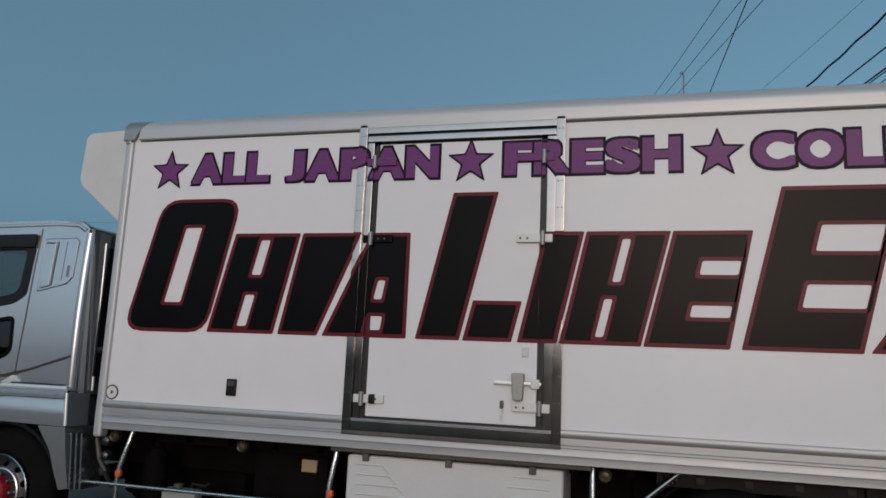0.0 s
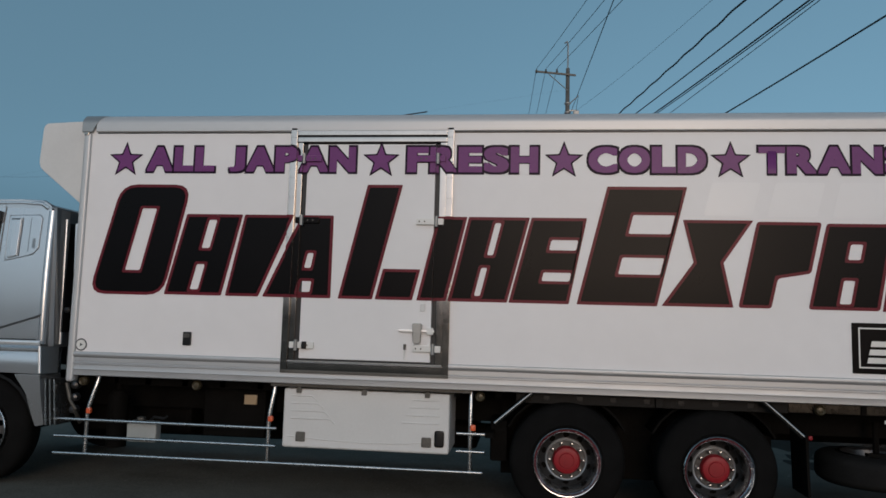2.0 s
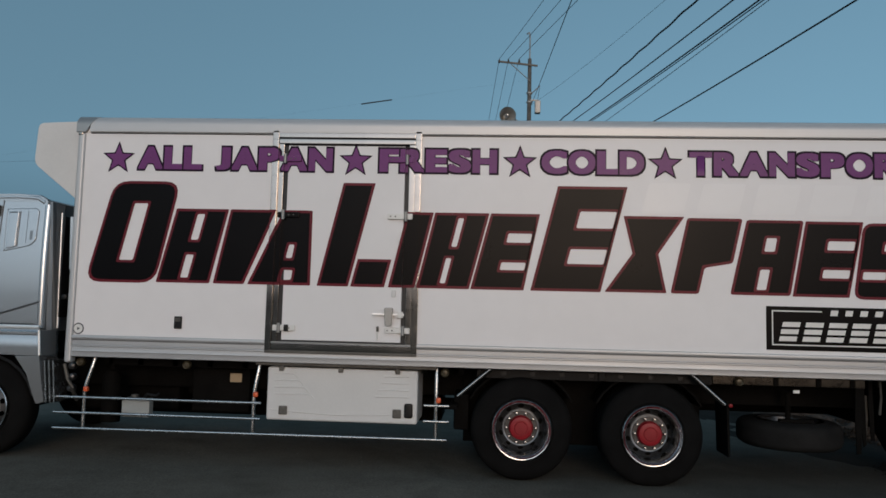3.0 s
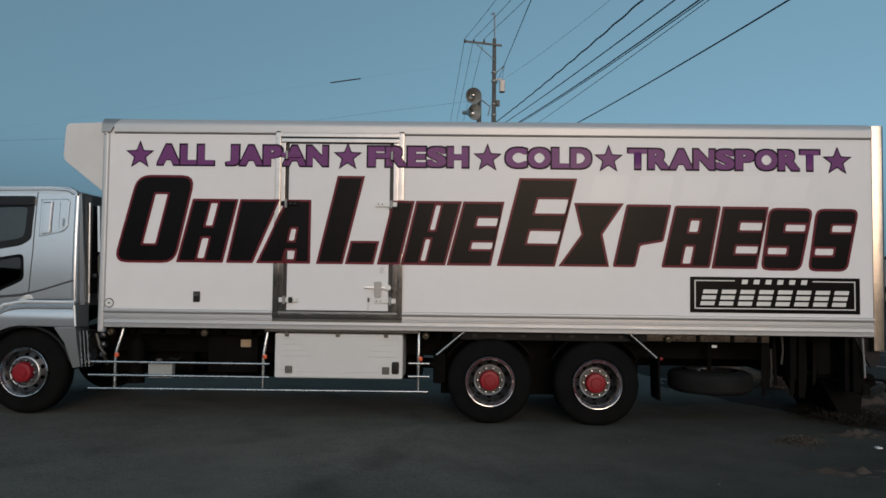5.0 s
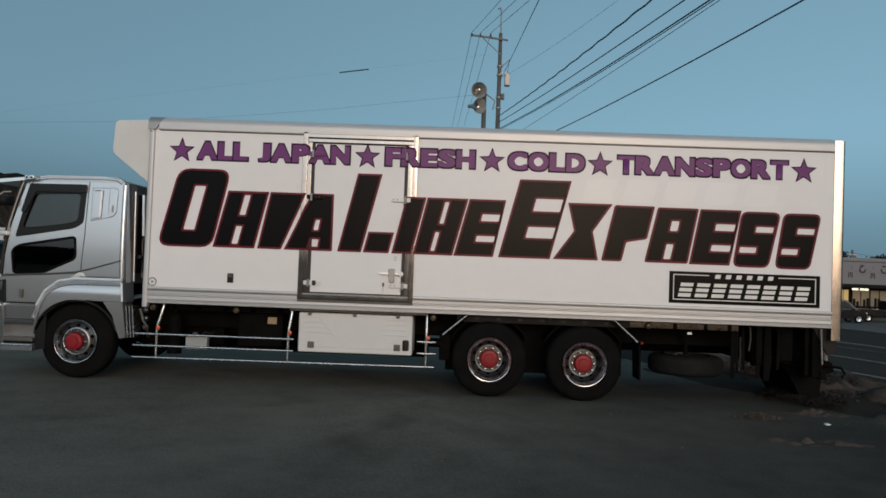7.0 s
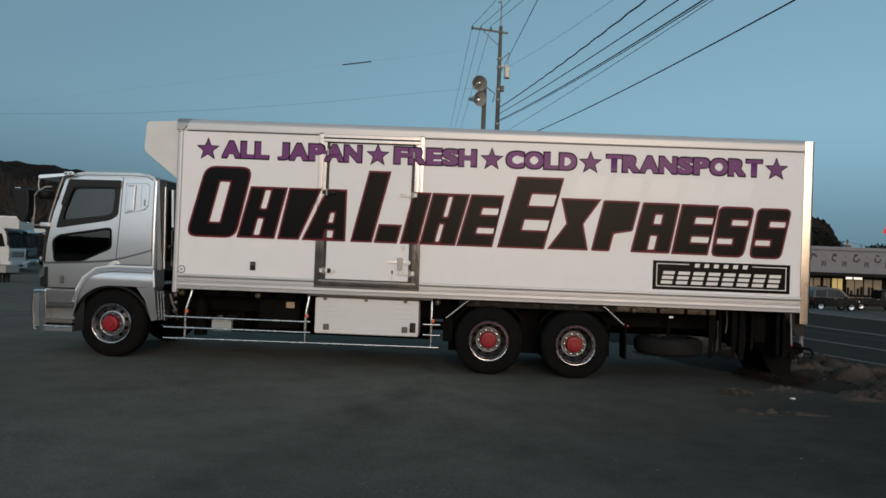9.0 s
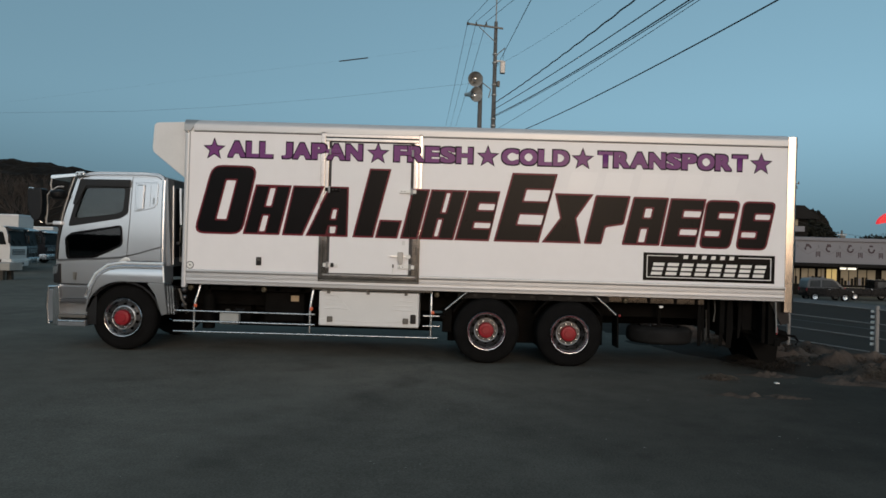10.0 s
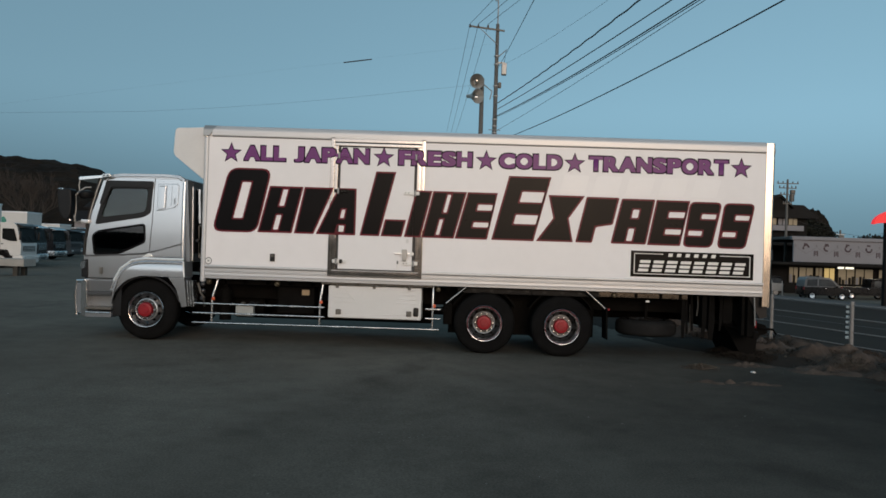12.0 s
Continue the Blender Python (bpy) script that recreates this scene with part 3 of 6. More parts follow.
NAME = (  # corners from low left, corner radius, slots (shares of width from, to, of height from, to)
    (((-3.9, 1.89), (-3.13, 1.89), (-2.9, 2.98), (-3.63, 2.98)), 0.17, ((0.4, 0.6, 0.22, 0.78),)),
    (((-3.12, 1.9), (-2.54, 1.9), (-2.36, 2.69), (-2.93, 2.69)), 0.015, ((0.43, 0.57, 0.58, 0.93), (0.43, 0.57, 0.07, 0.38))),
    (((-2.5, 1.9), (-2.17, 1.9), (-1.84, 2.69), (-2.34, 2.69)), 0.015, ()),
    (((-2.13, 1.9), (-1.46, 1.9), (-1.46, 2.69), (-1.77, 2.69)), 0.015, ((0.5, 0.68, 0.07, 0.2), (0.5, 0.62, 0.36, 0.54))),
    (((-1.39, 1.9), (-1.06, 1.9), (-0.8, 2.99), (-1.14, 2.99)), 0.01, ()),
    (((-1.035, 1.9), (-0.68, 1.9), (-0.61, 2.19), (-0.965, 2.19)), 0.01, ()),
    (((-0.64, 1.9), (-0.36, 1.9), (-0.18, 2.69), (-0.46, 2.69)), 0.01, ()),
    (((-0.345, 1.9), (0.2, 1.9), (0.4, 2.69), (-0.165, 2.69)), 0.01, ((0.46, 0.56, 0.55, 0.93), (0.42, 0.52, 0.07, 0.4))),
    (((0.215, 1.9), (0.76, 1.9), (0.92, 2.69), (0.415, 2.69)), 0.01, ((0.46, 0.93, 0.62, 0.74), (0.46, 0.93, 0.26, 0.36))),
    (((0.83, 1.9), (1.54, 1.9), (1.81, 2.985), (1.1, 2.985)), 0.01, ((0.42, 0.94, 0.6, 0.76), (0.42, 0.94, 0.26, 0.4))),
    (((1.58, 1.905), (2.2, 1.905), (2.12, 2.3), (2.38, 2.685), (1.77, 2.685), (1.86, 2.3)), 0.01, ()),
    (((2.24, 1.905), (2.52, 1.905), (2.58, 2.17), (2.86, 2.22), (2.96, 2.675), (2.41, 2.675)), 0.03, ()),
    (((2.83, 1.905), (3.42, 1.905), (3.56, 2.665), (3.0, 2.665)), 0.03, ((0.42, 0.6, 0.58, 0.76), (0.42, 0.58, 0.07, 0.34))),
    (((3.44, 1.9), (3.99, 1.9), (4.14, 2.66), (3.58, 2.66)), 0.01, ((0.46, 0.93, 0.62, 0.74), (0.46, 0.93, 0.25, 0.36))),
    (((4.03, 1.885), (4.52, 1.885), (4.68, 2.65), (4.14, 2.65)), 0.1, ((0.45, 0.9, 0.63, 0.73), (0.12, 0.56, 0.26, 0.36))),
    (((4.6, 1.88), (5.08, 1.88), (5.23, 2.645), (4.71, 2.645)), 0.1, ((0.45, 0.9, 0.63, 0.73), (0.12, 0.56, 0.26, 0.36))),
)
for pts, r, slots in NAME:
    a, b, c, d = [Vector(p) for p in pts[:4]]
    cut = [[tuple(a.lerp(b, u).lerp(d.lerp(c, u), v)) for u, v in ((p, s), (q, s), (q, t), (p, t))] for p, q, s, t in slots]
    edge = lay("name_slab", flat(rounded(pts, r, 4), [rounded(k, 0.015, 2) for k in cut]), 0.0012, M_INKRED, truck, "black leaning slab with dark red edge")
    lay("slab_face", flat(rounded(shrunk(pts, 0.028), max(0.008, r - 0.028), 4), [rounded(shrunk(k, -0.026), 0.02, 2) for k in cut]), 0.0028, M_INK, edge)
# slightly lighter slanted patches above the name slabs
M_GHOST = mat("lighter_panel_paint", (0.792, 0.774, 0.768), 0.34, 0, 0.02, 0.8, 6, spec=0.32)
for x in (1.95, 2.5, 3.05, 3.6, 4.15):
    part("faded_patch", flat(rounded([(x, 2.72), (x + 0.42, 2.72), (x + 0.5, 3.03), (x + 0.08, 3.03)], 0.03)), M_GHOST, truck, "faint slightly lighter slanted patch on the panel", smooth=0).location.y = -0.0008

# black name plate with bars
sign = part("name_plate", flat(((3.18, 1.365), (5.225, 1.365), (5.225, 1.8), (3.18, 1.8))), M_INK, truck, "black name plate with white bars", smooth=0)
sign.location.y = -0.003


def sbar(x0, x1, z0, z1, lean=0.0):
    b = flat(((x0, z0), (x1, z0), (x1 + lean, z1), (x0 + lean, z1)))
    o = part("sign_bar", b, M_PALE, sign, smooth=0)
    o.location.y = -0.0014


sbar(3.235, 5.17, 1.412, 1.424)
sbar(3.235, 3.247, 1.424, 1.748)
sbar(5.158, 5.17, 1.424, 1.748)
sbar(3.235, 3.72, 1.748, 1.76)
sbar(4.66, 5.17, 1.748, 1.76)
for k in range(6):
    sbar(3.8 + 0.143 * k, 3.87 + 0.143 * k, 1.715, 1.77, 0.012)
for k in range(8):
    x = 3.3 + 0.226 * k
    for j in range(3):
        sbar(x + 0.016 * j, x + 0.018 * j + 0.168, 1.455 + 0.071 * j, 1.503 + 0.071 * j, 0.012)
# small fittings on the panel
v = part("switch_box", box(-2.892, -2.808, -0.02, 0.002, 1.415, 1.545, 0.008), M_BLACK, truck, "small dark recessed socket cover")
part("switch_flap", box(-2.88, -2.82, -0.026, -0.018, 1.49, 1.53, 0.004), M_GREY, v)
s = part("round_sticker", plate(circle(-3.935, 1.39, 0.06, 28), -0.0035, 0.0), M_TRIM, truck, "round white sticker with grey ring")
part("sticker_face", plate(circle(-3.935, 1.39, 0.048, 24), -0.005, -0.003), M_PALE, s)
part("sticker_mark", plate(circle(-3.935, 1.39, 0.02, 3), -0.0062, -0.0048), M_TRIM, s)


# wheels
def wheel(x, outer, side, front, hub):
    """A wheel whose outer face lies at y = outer; side is 1 on the near flank, -1 on the far one."""
    wh = part("wheel", lathe([(0.02, 0.3), (0.0, 0.33), (0.012, 0.40), (0.012, 0.44), (0.03, 0.485), (0.06, 0.512), (0.10, 0.52), (0.2, 0.52), (0.24, 0.5), (0.26, 0.42), (0.26, 0.3)], 56), M_TYRE, truck, "large black truck tyre with chrome rim")
    wh.data.name = "tyre"
    d = -0.005 if front else 0.15
    part("rim", lathe([(0.012, 0.3), (-0.014, 0.302), (-0.018, 0.296), (-0.012, 0.287), (0.004, 0.281), (0.012, 0.272)], 56), M_BARREL, wh, "polished rim lip")
    part("rim_edge", lathe([(-0.0155, 0.3), (-0.0205, 0.296), (-0.0195, 0.292), (-0.0135, 0.288)], 56), M_CHROME, wh)
    part("rim_barrel", lathe([(0.012, 0.272), (0.03, 0.264), (max(d, 0.05), 0.252), (max(d, 0.05) + 0.03, 0.248), (0.25, 0.248)], 48), M_BARREL, wh)
    holes = [[(0.213 * math.cos(a) - k * 0.021 * math.cos(a) * math.cos(b) - 0.03 * math.sin(a) * math.sin(b), 0.213 * math.sin(a) - k * 0.021 * math.sin(a) * math.cos(b) + 0.03 * math.cos(a) * math.sin(b))
              for k in (1,) for b in [2 * math.pi * j / 12 for j in range(12)]] for a in [2 * math.pi * (k + 0.5) / 10 for k in range(10)]]
    dd = d + 0.05
    dish = plate(circle(0, 0, 0.252, 48), dd, dd + 0.01, holes)
    for v in dish.verts:
        v.co.y += 0.05 * max(0.0, (math.hypot(v.co.x, v.co.z) - 0.18) / 0.07) - 0.02
    part("disc", dish, M_HUB, wh)
    part("hub_edge", lathe([(dd - 0.005, 0.19), (d + 0.017, 0.187), (d + 0.012, 0.178), (d + 0.016, 0.172)], 40), M_ALU, wh)
    part("hub_ring", lathe([(dd, 0.185), (d + 0.02, 0.178), (d + 0.01, 0.17), (d + 0.01, 0.0)], 40), M_HUB, wh)
    for k in range(10):
        a = 2 * math.pi * k / 10
        part("nut", lathe([(d + 0.012, 0.017), (d - 0.03, 0.016), (d - 0.042, 0.011), (d - 0.044, 0.0)], 8, (0.152 * math.cos(a), 0, 0.152 * math.sin(a))), M_BARREL, wh)
    part("hub_cap", lathe([(d + 0.012, 0.127), (d - 0.035, 0.125), (d - 0.058, 0.112), (d - 0.064, 0.09), (d - 0.064, 0.07), (d - 0.074, 0.064), (d - 0.076, 0.0)], 32), M_RED, wh, "red hub cap")
    part("brake_drum", lathe([(0.238, 0.0), (0.238, 0.24), (0.26, 0.24)], 24), M_CHASSIS, wh)
    wh.matrix_basis = pose(x, outer, hub, 0, 0, 0 if side > 0 else 180)
    return wh


for x, front, hub in ((-4.99, True, 0.522), (0.765, False, 0.485), (2.075, False, 0.47)):
    wheel(x, 0.05, 1, front, hub)
    wheel(x, W - 0.05, -1, front, hub)
    if not front:
        for y in (0.34, W - 0.6):
            o = part("inner_tyre", lathe([(0.0, 0.3), (0.0, 0.42), (0.04, 0.5), (0.1, 0.52), (0.2, 0.52), (0.25, 0.48), (0.26, 0.3)], 40, (x, y, hub)), M_TYRE, truck)
    part("axle", tube([(x, 0.28, 0.5), (x, W - 0.28, 0.5)], 0.09, 12), M_CHASSIS, truck)

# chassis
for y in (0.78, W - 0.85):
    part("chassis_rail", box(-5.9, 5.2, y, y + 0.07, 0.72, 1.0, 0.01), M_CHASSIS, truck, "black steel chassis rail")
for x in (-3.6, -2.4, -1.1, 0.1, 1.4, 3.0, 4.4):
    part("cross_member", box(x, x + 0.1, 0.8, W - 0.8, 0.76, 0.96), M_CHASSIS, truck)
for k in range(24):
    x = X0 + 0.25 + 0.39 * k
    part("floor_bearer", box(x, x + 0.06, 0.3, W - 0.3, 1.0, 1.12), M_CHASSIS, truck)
beam = part("bearer_beam", box(0.3, 2.7, 0.16, 0.2, 0.985, 1.085, 0.006), M_BEAM, truck, "dark grey slotted side beam")
tail_beam = part("bearer_beam", box(2.7, 4.2, 0.15, 0.2, 0.995, 1.085, 0.006), M_PALEBEAM, truck, "dull metal side beam before the tail")
for x in (3.3, 3.72, 4.05):
    part("beam_clip", box(x, x + 0.05, 0.135, 0.152, 1.0, 1.08, 0.005), M_CHASSIS, tail_beam)
for k in range(7):
    x = 0.55 + 0.3 * k
    part("slot", box(x, x + 0.055, 0.154, 0.162, 1.015, 1.06, 0.004), M_BLACK, beam)
for x in (0.35, 1.55):
    part("bracket", box(x, x + 0.07, 0.13, 0.16, 0.99, 1.08, 0.008), M_BEAM, beam)
part("bearer_beam", box(-3.7, -2.05, 0.3, 0.34, 0.99, 1.09, 0.006), M_CHASSIS, truck)
# side guards
guard = part("side_guard", tube([(-4.21, 0.1, 0.33), (0.0, 0.1, 0.345)], 0.015, 10), M_TUBE, truck, "stainless tube side guard")
for x0, x1, z in ((-4.21, -1.96, 0.658), (-4.21, -1.96, 0.495), (-0.24, 0.02, 0.69), (-0.24, 0.02, 0.53)):
    part("guard_tube", tube([(x0, 0.1, z), (x1, 0.1, z)], 0.015, 10), M_TUBE, guard)
for x, lean in ((-3.885, 0.075), (-2.04, 0.04), (-0.115, 0.0)):
    part("guard_post", tube([(x + lean, 0.16, 1.1), (x + lean * 0.8, 0.13, 0.98), (x + lean * 0.15, 0.115, 0.8), (x, 0.112, 0.7), (x, 0.112, 0.33)], 0.02, 10), M_TUBE, guard)
    m = part("side_marker", box(x + 0.0, x + 0.05, 0.07, 0.115, 0.72, 0.775, 0.014), M_ORANGE, guard, "small orange side marker")
for x in (-3.95, -2.78, -0.03, 2.95):
    o = part("marker_lamp", lathe([(0.09, 0.045), (0.05, 0.045), (0.04, 0.036), (0.046, 0.025), (0.04, 0.0)], 16, (x, 0.05, 1.03)), M_BRASS, truck, "small round brass-coloured side lamp")
# white toolbox with ribs
tool = part("tool_box", box(-1.9, -0.31, 0.1, 0.7, 0.49, 1.04, 0.022, seg=3), M_WHITE, truck, "white side tool box with moulded ribs")
for k in range(4):
    z = 0.975 - 0.07 * k
    part("rib", tube([(-1.82, 0.1, z), (-1.62 + 0.06 * k, 0.1, z), (-1.57 + 0.06 * k, 0.1, z - 0.045)], 0.008, 6), M_WHITE, tool)
    part("rib", tube([(-0.66 - 0.03 * k, 0.1, z), (-0.4, 0.1, z)], 0.008, 6), M_WHITE, tool)
part("crease", tube([(-1.86, 0.1, 0.6), (-1.5, 0.1, 0.575), (-1.1, 0.1, 0.562), (-0.7, 0.1, 0.575), (-0.36, 0.1, 0.61)], 0.006, 6), M_WHITE, tool)
for x in (-1.72, -0.52):
    part("catch", box(x - 0.045, x + 0.045, 0.08, 0.11, 0.55, 0.64, 0.01), M_GREY, tool, "grey square catch")
part("catch", box(-0.445, -0.355, 0.085, 0.11, 0.555, 0.705, 0.02), M_BLACK, tool, "black pull handle")
for x in (-1.75, -1.12, -0.52):
    part("top_hinge", box(x - 0.025, x + 0.025, 0.08, 0.12, 1.0, 1.055, 0.006), M_GREY, tool)
part("tool_shelf", box(-2.02, -0.12, 0.06, 0.5, 1.058, 1.092, 0.006), M_GREY, truck, "dull grey shelf over the tool box")
# white canister, air tank and plate behind the guard
can = part("washer_canister", box(-3.5, -3.19, 0.16, 0.27, 0.455, 0.655, 0.02), M_CAN, truck, "white plastic canister")
part("filler_cap", lathe([(0.65, 0.04), (0.69, 0.04), (0.7, 0.0)], 14, (-3.38, 0.215, 0), "z"), M_GREY, can)
part("hose", tube([(-3.3, 0.26, 0.66), (-3.24, 0.2, 0.7), (-3.16, 0.24, 0.68), (-3.14, 0.27, 0.7)], 0.014), M_BLACK, can)
part("air_bottle", lathe([(0.36, 0.0), (0.36, 0.1), (0.86, 0.1), (0.92, 0.06), (0.93, 0.03), (0.98, 0.028), (0.98, 0.0)], 20, (-3.75, 0.42, 0), "z"), M_CHASSIS, truck, "dark upright air bottle")
part("battery_box", box(-2.85, -2.2, 0.45, 0.8, 0.5, 0.98, 0.02), M_CHASSIS, truck)
part("tan_label", box(-2.42, -2.29, 0.43, 0.452, 0.83, 0.925, 0.004), M_TAN, truck, "tan paper label")
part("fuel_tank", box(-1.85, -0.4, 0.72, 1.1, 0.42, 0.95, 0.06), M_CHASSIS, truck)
# unseen far-side blocks added to keep sky light from under the truck
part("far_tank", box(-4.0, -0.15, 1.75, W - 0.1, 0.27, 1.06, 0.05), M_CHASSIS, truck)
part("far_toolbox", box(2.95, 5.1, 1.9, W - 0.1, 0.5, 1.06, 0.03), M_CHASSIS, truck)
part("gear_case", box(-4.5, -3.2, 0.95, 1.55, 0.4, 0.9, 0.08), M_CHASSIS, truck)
part("prop_shaft", tube([(-3.2, 1.25, 0.65), (0.7, 1.25, 0.55)], 0.07, 12), M_CHASSIS, truck)
# wheel braces, mudguards, flap
for x0, x1 in ((0.47, 0.11), (2.44, 2.79)):
    b = part("fender_brace", tube([(x0, 0.07, 1.11), (x1, 0.07, 0.8)], 0.024, 10), M_STEEL, truck, "stainless diagonal fender brace")
for x in (0.765, 2.075):
    pts = [(x + 0.6 * math.cos(a), 0.52 + 0.56 * math.sin(a)) for a in [radians(25 + 13 * k) for k in range(11)]]
    inn = [(x + 0.58 * math.cos(a), 0.52 + 0.54 * math.sin(a)) for a in [radians(155 - 13 * k) for k in range(11)]]
    part("mudguard", plate(pts + inn, 0.22, 0.62), M_CHASSIS, truck)
    part("mudguard", plate(pts + inn, W - 0.62, W - 0.1), M_BLACK, truck)
part("mud_flap", plate(rounded([(2.825, 0.82), (2.85, 0.82), (2.862, 0.28), (2.84, 0.27)], 0.008), 0.12, 0.5), M_CHASSIS, truck, "black rubber mud flap")
part("flap_reflector", box(2.845, 2.88, 0.095, 0.122, 0.77, 0.805, 0.008), M_RED, truck, "small red reflector at the flap")
part("mud_flap", box(2.8, 2.83, W - 0.62, W - 0.12, 0.27, 0.8), M_BLACK, truck)
# dark sheet added behind the wheels to hide the bright ground beyond
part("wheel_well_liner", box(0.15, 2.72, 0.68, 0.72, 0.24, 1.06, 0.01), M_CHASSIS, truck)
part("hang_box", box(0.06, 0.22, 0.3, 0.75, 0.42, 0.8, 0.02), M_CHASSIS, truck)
part("step_bracket", box(0.02, 0.1, 0.1, 0.5, 0.66, 0.71), M_CHASSIS, truck)
# spare wheel under the tail
SX, SY = 3.62, 0.6
sp = part("spare_wheel", lathe([(0.0, 0.34), (0.012, 0.46), (0.04, 0.502), (0.08, 0.518), (0.2, 0.518), (0.24, 0.502), (0.268, 0.46), (0.28, 0.34)], 44, (SX, SY, 0.33), "z"), M_DUSTY, truck, "spare wheel slung flat under the chassis")
part("spare_rim", lathe([(0.29, 0.3), (0.27, 0.27), (0.2, 0.25), (0.2, 0.0)], 30, (SX, SY, 0.325), "z"), M_HUB, sp)
part("carrier", tube([(SX, SY, 0.45), (SX, SY, 0.9)], 0.03), M_CHASSIS, sp)
part("carrier_plate", box(SX - 0.16, SX + 0.18, SY - 0.2, SY - 0.14, 0.6, 0.63), M_CHASSIS, sp)
part("carrier_tag", box(SX - 0.13, SX - 0.07, SY - 0.47, SY - 0.46, 0.93, 0.96), M_PALE, sp)
part("tail_member", box(4.45, 4.53, 0.15, W - 0.15, 0.55, 1.1, 0.01), M_CHASSIS, truck)
for x, y, z0, w in ((4.5, 0.34, 0.5, 0.18), (4.86, 0.3, 0.6, 0.16), (5.12, 0.16, 0.42, 0.06)):
    part("tail_bracket", box(x, x + w, y, y + 0.14, z0, 1.1, 0.012), M_CHASSIS, truck)
for k, (x, z0, w) in enumerate(((4.12, 0.34, 0.045), (4.2, 0.4, 0.025), (4.3, 0.46, 0.03), (4.46, 0.34, 0.05), (4.6, 0.32, 0.08), (4.8, 0.46, 0.04))):
    y = 0.18 + 0.05 * (k % 3)
    part("rubber_strap", plate([(x, 1.08), (x + w, 1.08), (x + w * 1.1 + 0.01, z0 + 0.3), (x + w + 0.02 * math.sin(k), z0 + 0.03 * (k % 2)), (x + 0.015 * math.sin(k), z0), (x - 0.01, z0 + 0.35)], y, y + 0.012), M_CHASSIS, truck, "hanging black rubber strap")
tail_lift = part("tail_lift", plate(rounded([(4.98, 1.1), (5.5, 1.1), (5.53, 0.62), (5.74, 0.57), (5.78, 0.43), (5.6, 0.36), (5.57, 0.1), (5.5, -0.03), (5.34, -0.03), (5.24, 0.14), (5.08, 0.43), (4.96, 0.56)], 0.03), 0.62, W - 0.62, bevel=0.02), M_CHASSIS, truck, "black folded tail lift reaching the ground")
for y in (0.66, W - 0.74):
    part("lift_arm", plate(rounded([(4.9, 0.98), (5.02, 1.0), (5.28, 0.62), (5.2, 0.54)], 0.03), y - 0.1, y - 0.04), M_CHASSIS, tail_lift)
    part("lift_ram", tube([(4.78, y - 0.12, 0.62), (5.2, y - 0.12, 0.5)], 0.028, 10), M_CHASSIS, tail_lift)
part("lift_hook", tube([(5.6, 0.6, 0.52), (5.84, 0.58, 0.5), (5.9, 0.58, 0.42), (5.86, 0.58, 0.36)], 0.02, 8), M_CHASSIS, tail_lift)
for x, y, z0, z1 in ((4.42, 0.3, 0.72, 1.06), (4.56, 0.46, 0.8, 1.05), (4.72, 0.5, 0.62, 1.08), (4.33, 0.42, 0.42, 0.9)):
    part("tail_pipe", tube([(x, y, z1), (x + 0.01, y, 0.5 * (z0 + z1)), (x - 0.01, y, z0)], 0.014, 8), M_GREY, truck, "thin grey pipe under the tail")
part("tail_post", box(5.2, 5.34, 0.12, 0.3, 0.4, 1.1, 0.02), M_CHASSIS, truck)
part("tail_tube", tube([(5.28, 0.05, 1.08), (5.31, 0.06, 0.6)], 0.012), M_GALV, truck)
part("tail_skirt", plate([(5.2, 1.1), (5.5, 1.1), (5.52, 0.75), (5.4, 0.72), (5.3, 0.9)], 0.1, 0.14), M_BLACK, truck)
for y in (0.25, W - 0.5):
    part("rear_lamp", box(5.32, 5.42, y, y + 0.28, 0.55, 0.68, 0.015), M_RED, truck, "red rear lamp")
part("under_bumper", box(5.3, 5.4, 0.1, W - 0.1, 0.38, 0.5, 0.015), M_CHASSIS, truck)

# cab
C0 = 0.03                                 # the near side of the cab
side = [(-6.06, 1.0), (-6.08, 1.4), (-6.02, 1.95), (-5.8, 2.72), (-5.72, 2.79), (-5.5, 2.825), (-4.75, 2.838), (-4.52, 2.825), (-4.42, 2.77), (-4.385, 1.4), (-5.0, 1.4),
        (-5.3, 1.3), (-5.46, 1.0)]
win = rounded([(-5.86, 1.98), (-5.69, 2.62), (-4.985, 2.62), (-5.0, 2.2), (-5.1, 2.13)], 0.05)
win2 = rounded([(-5.93, 1.77), (-5.84, 1.82), (-5.07, 1.965), (-5.05, 1.68), (-5.48, 1.48), (-5.9, 1.45)], 0.06)
rside = rounded(side, 0.03, 2)
cab = part("cab", plate(rside, C0, C0 + 0.06, [win, win2], bevel=0.012), M_SILVER, truck, "silver painted cab shell")
part("far_side", plate(rside, W - C0 - 0.06, W - C0, [win, win2], bevel=0.012), M_SILVER, cab)
roofp = [(-5.8, 2.72), (-5.72, 2.79), (-5.5, 2.825), (-4.75, 2.835), (-4.45, 2.79), (-4.38, 2.72)]
part("cab_roof", plate(rounded(roofp + [(-4.45, 2.7), (-5.75, 2.7)], 0.02, 2), C0 + 0.05, W - C0 - 0.05), M_SILVER, cab)
part("roof_edge", tube([(-5.77, C0 + 0.035, 2.69), (-5.7, C0 + 0.035, 2.755), (-5.5, C0 + 0.035, 2.788), (-4.75, C0 + 0.035, 2.802), (-4.53, C0 + 0.035, 2.79), (-4.45, C0 + 0.035, 2.745)], 0.043, 20), M_SILVER, cab, "rounded silver roof edge")
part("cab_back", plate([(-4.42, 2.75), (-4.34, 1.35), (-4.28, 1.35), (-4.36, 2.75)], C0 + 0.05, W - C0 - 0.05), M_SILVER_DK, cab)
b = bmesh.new()
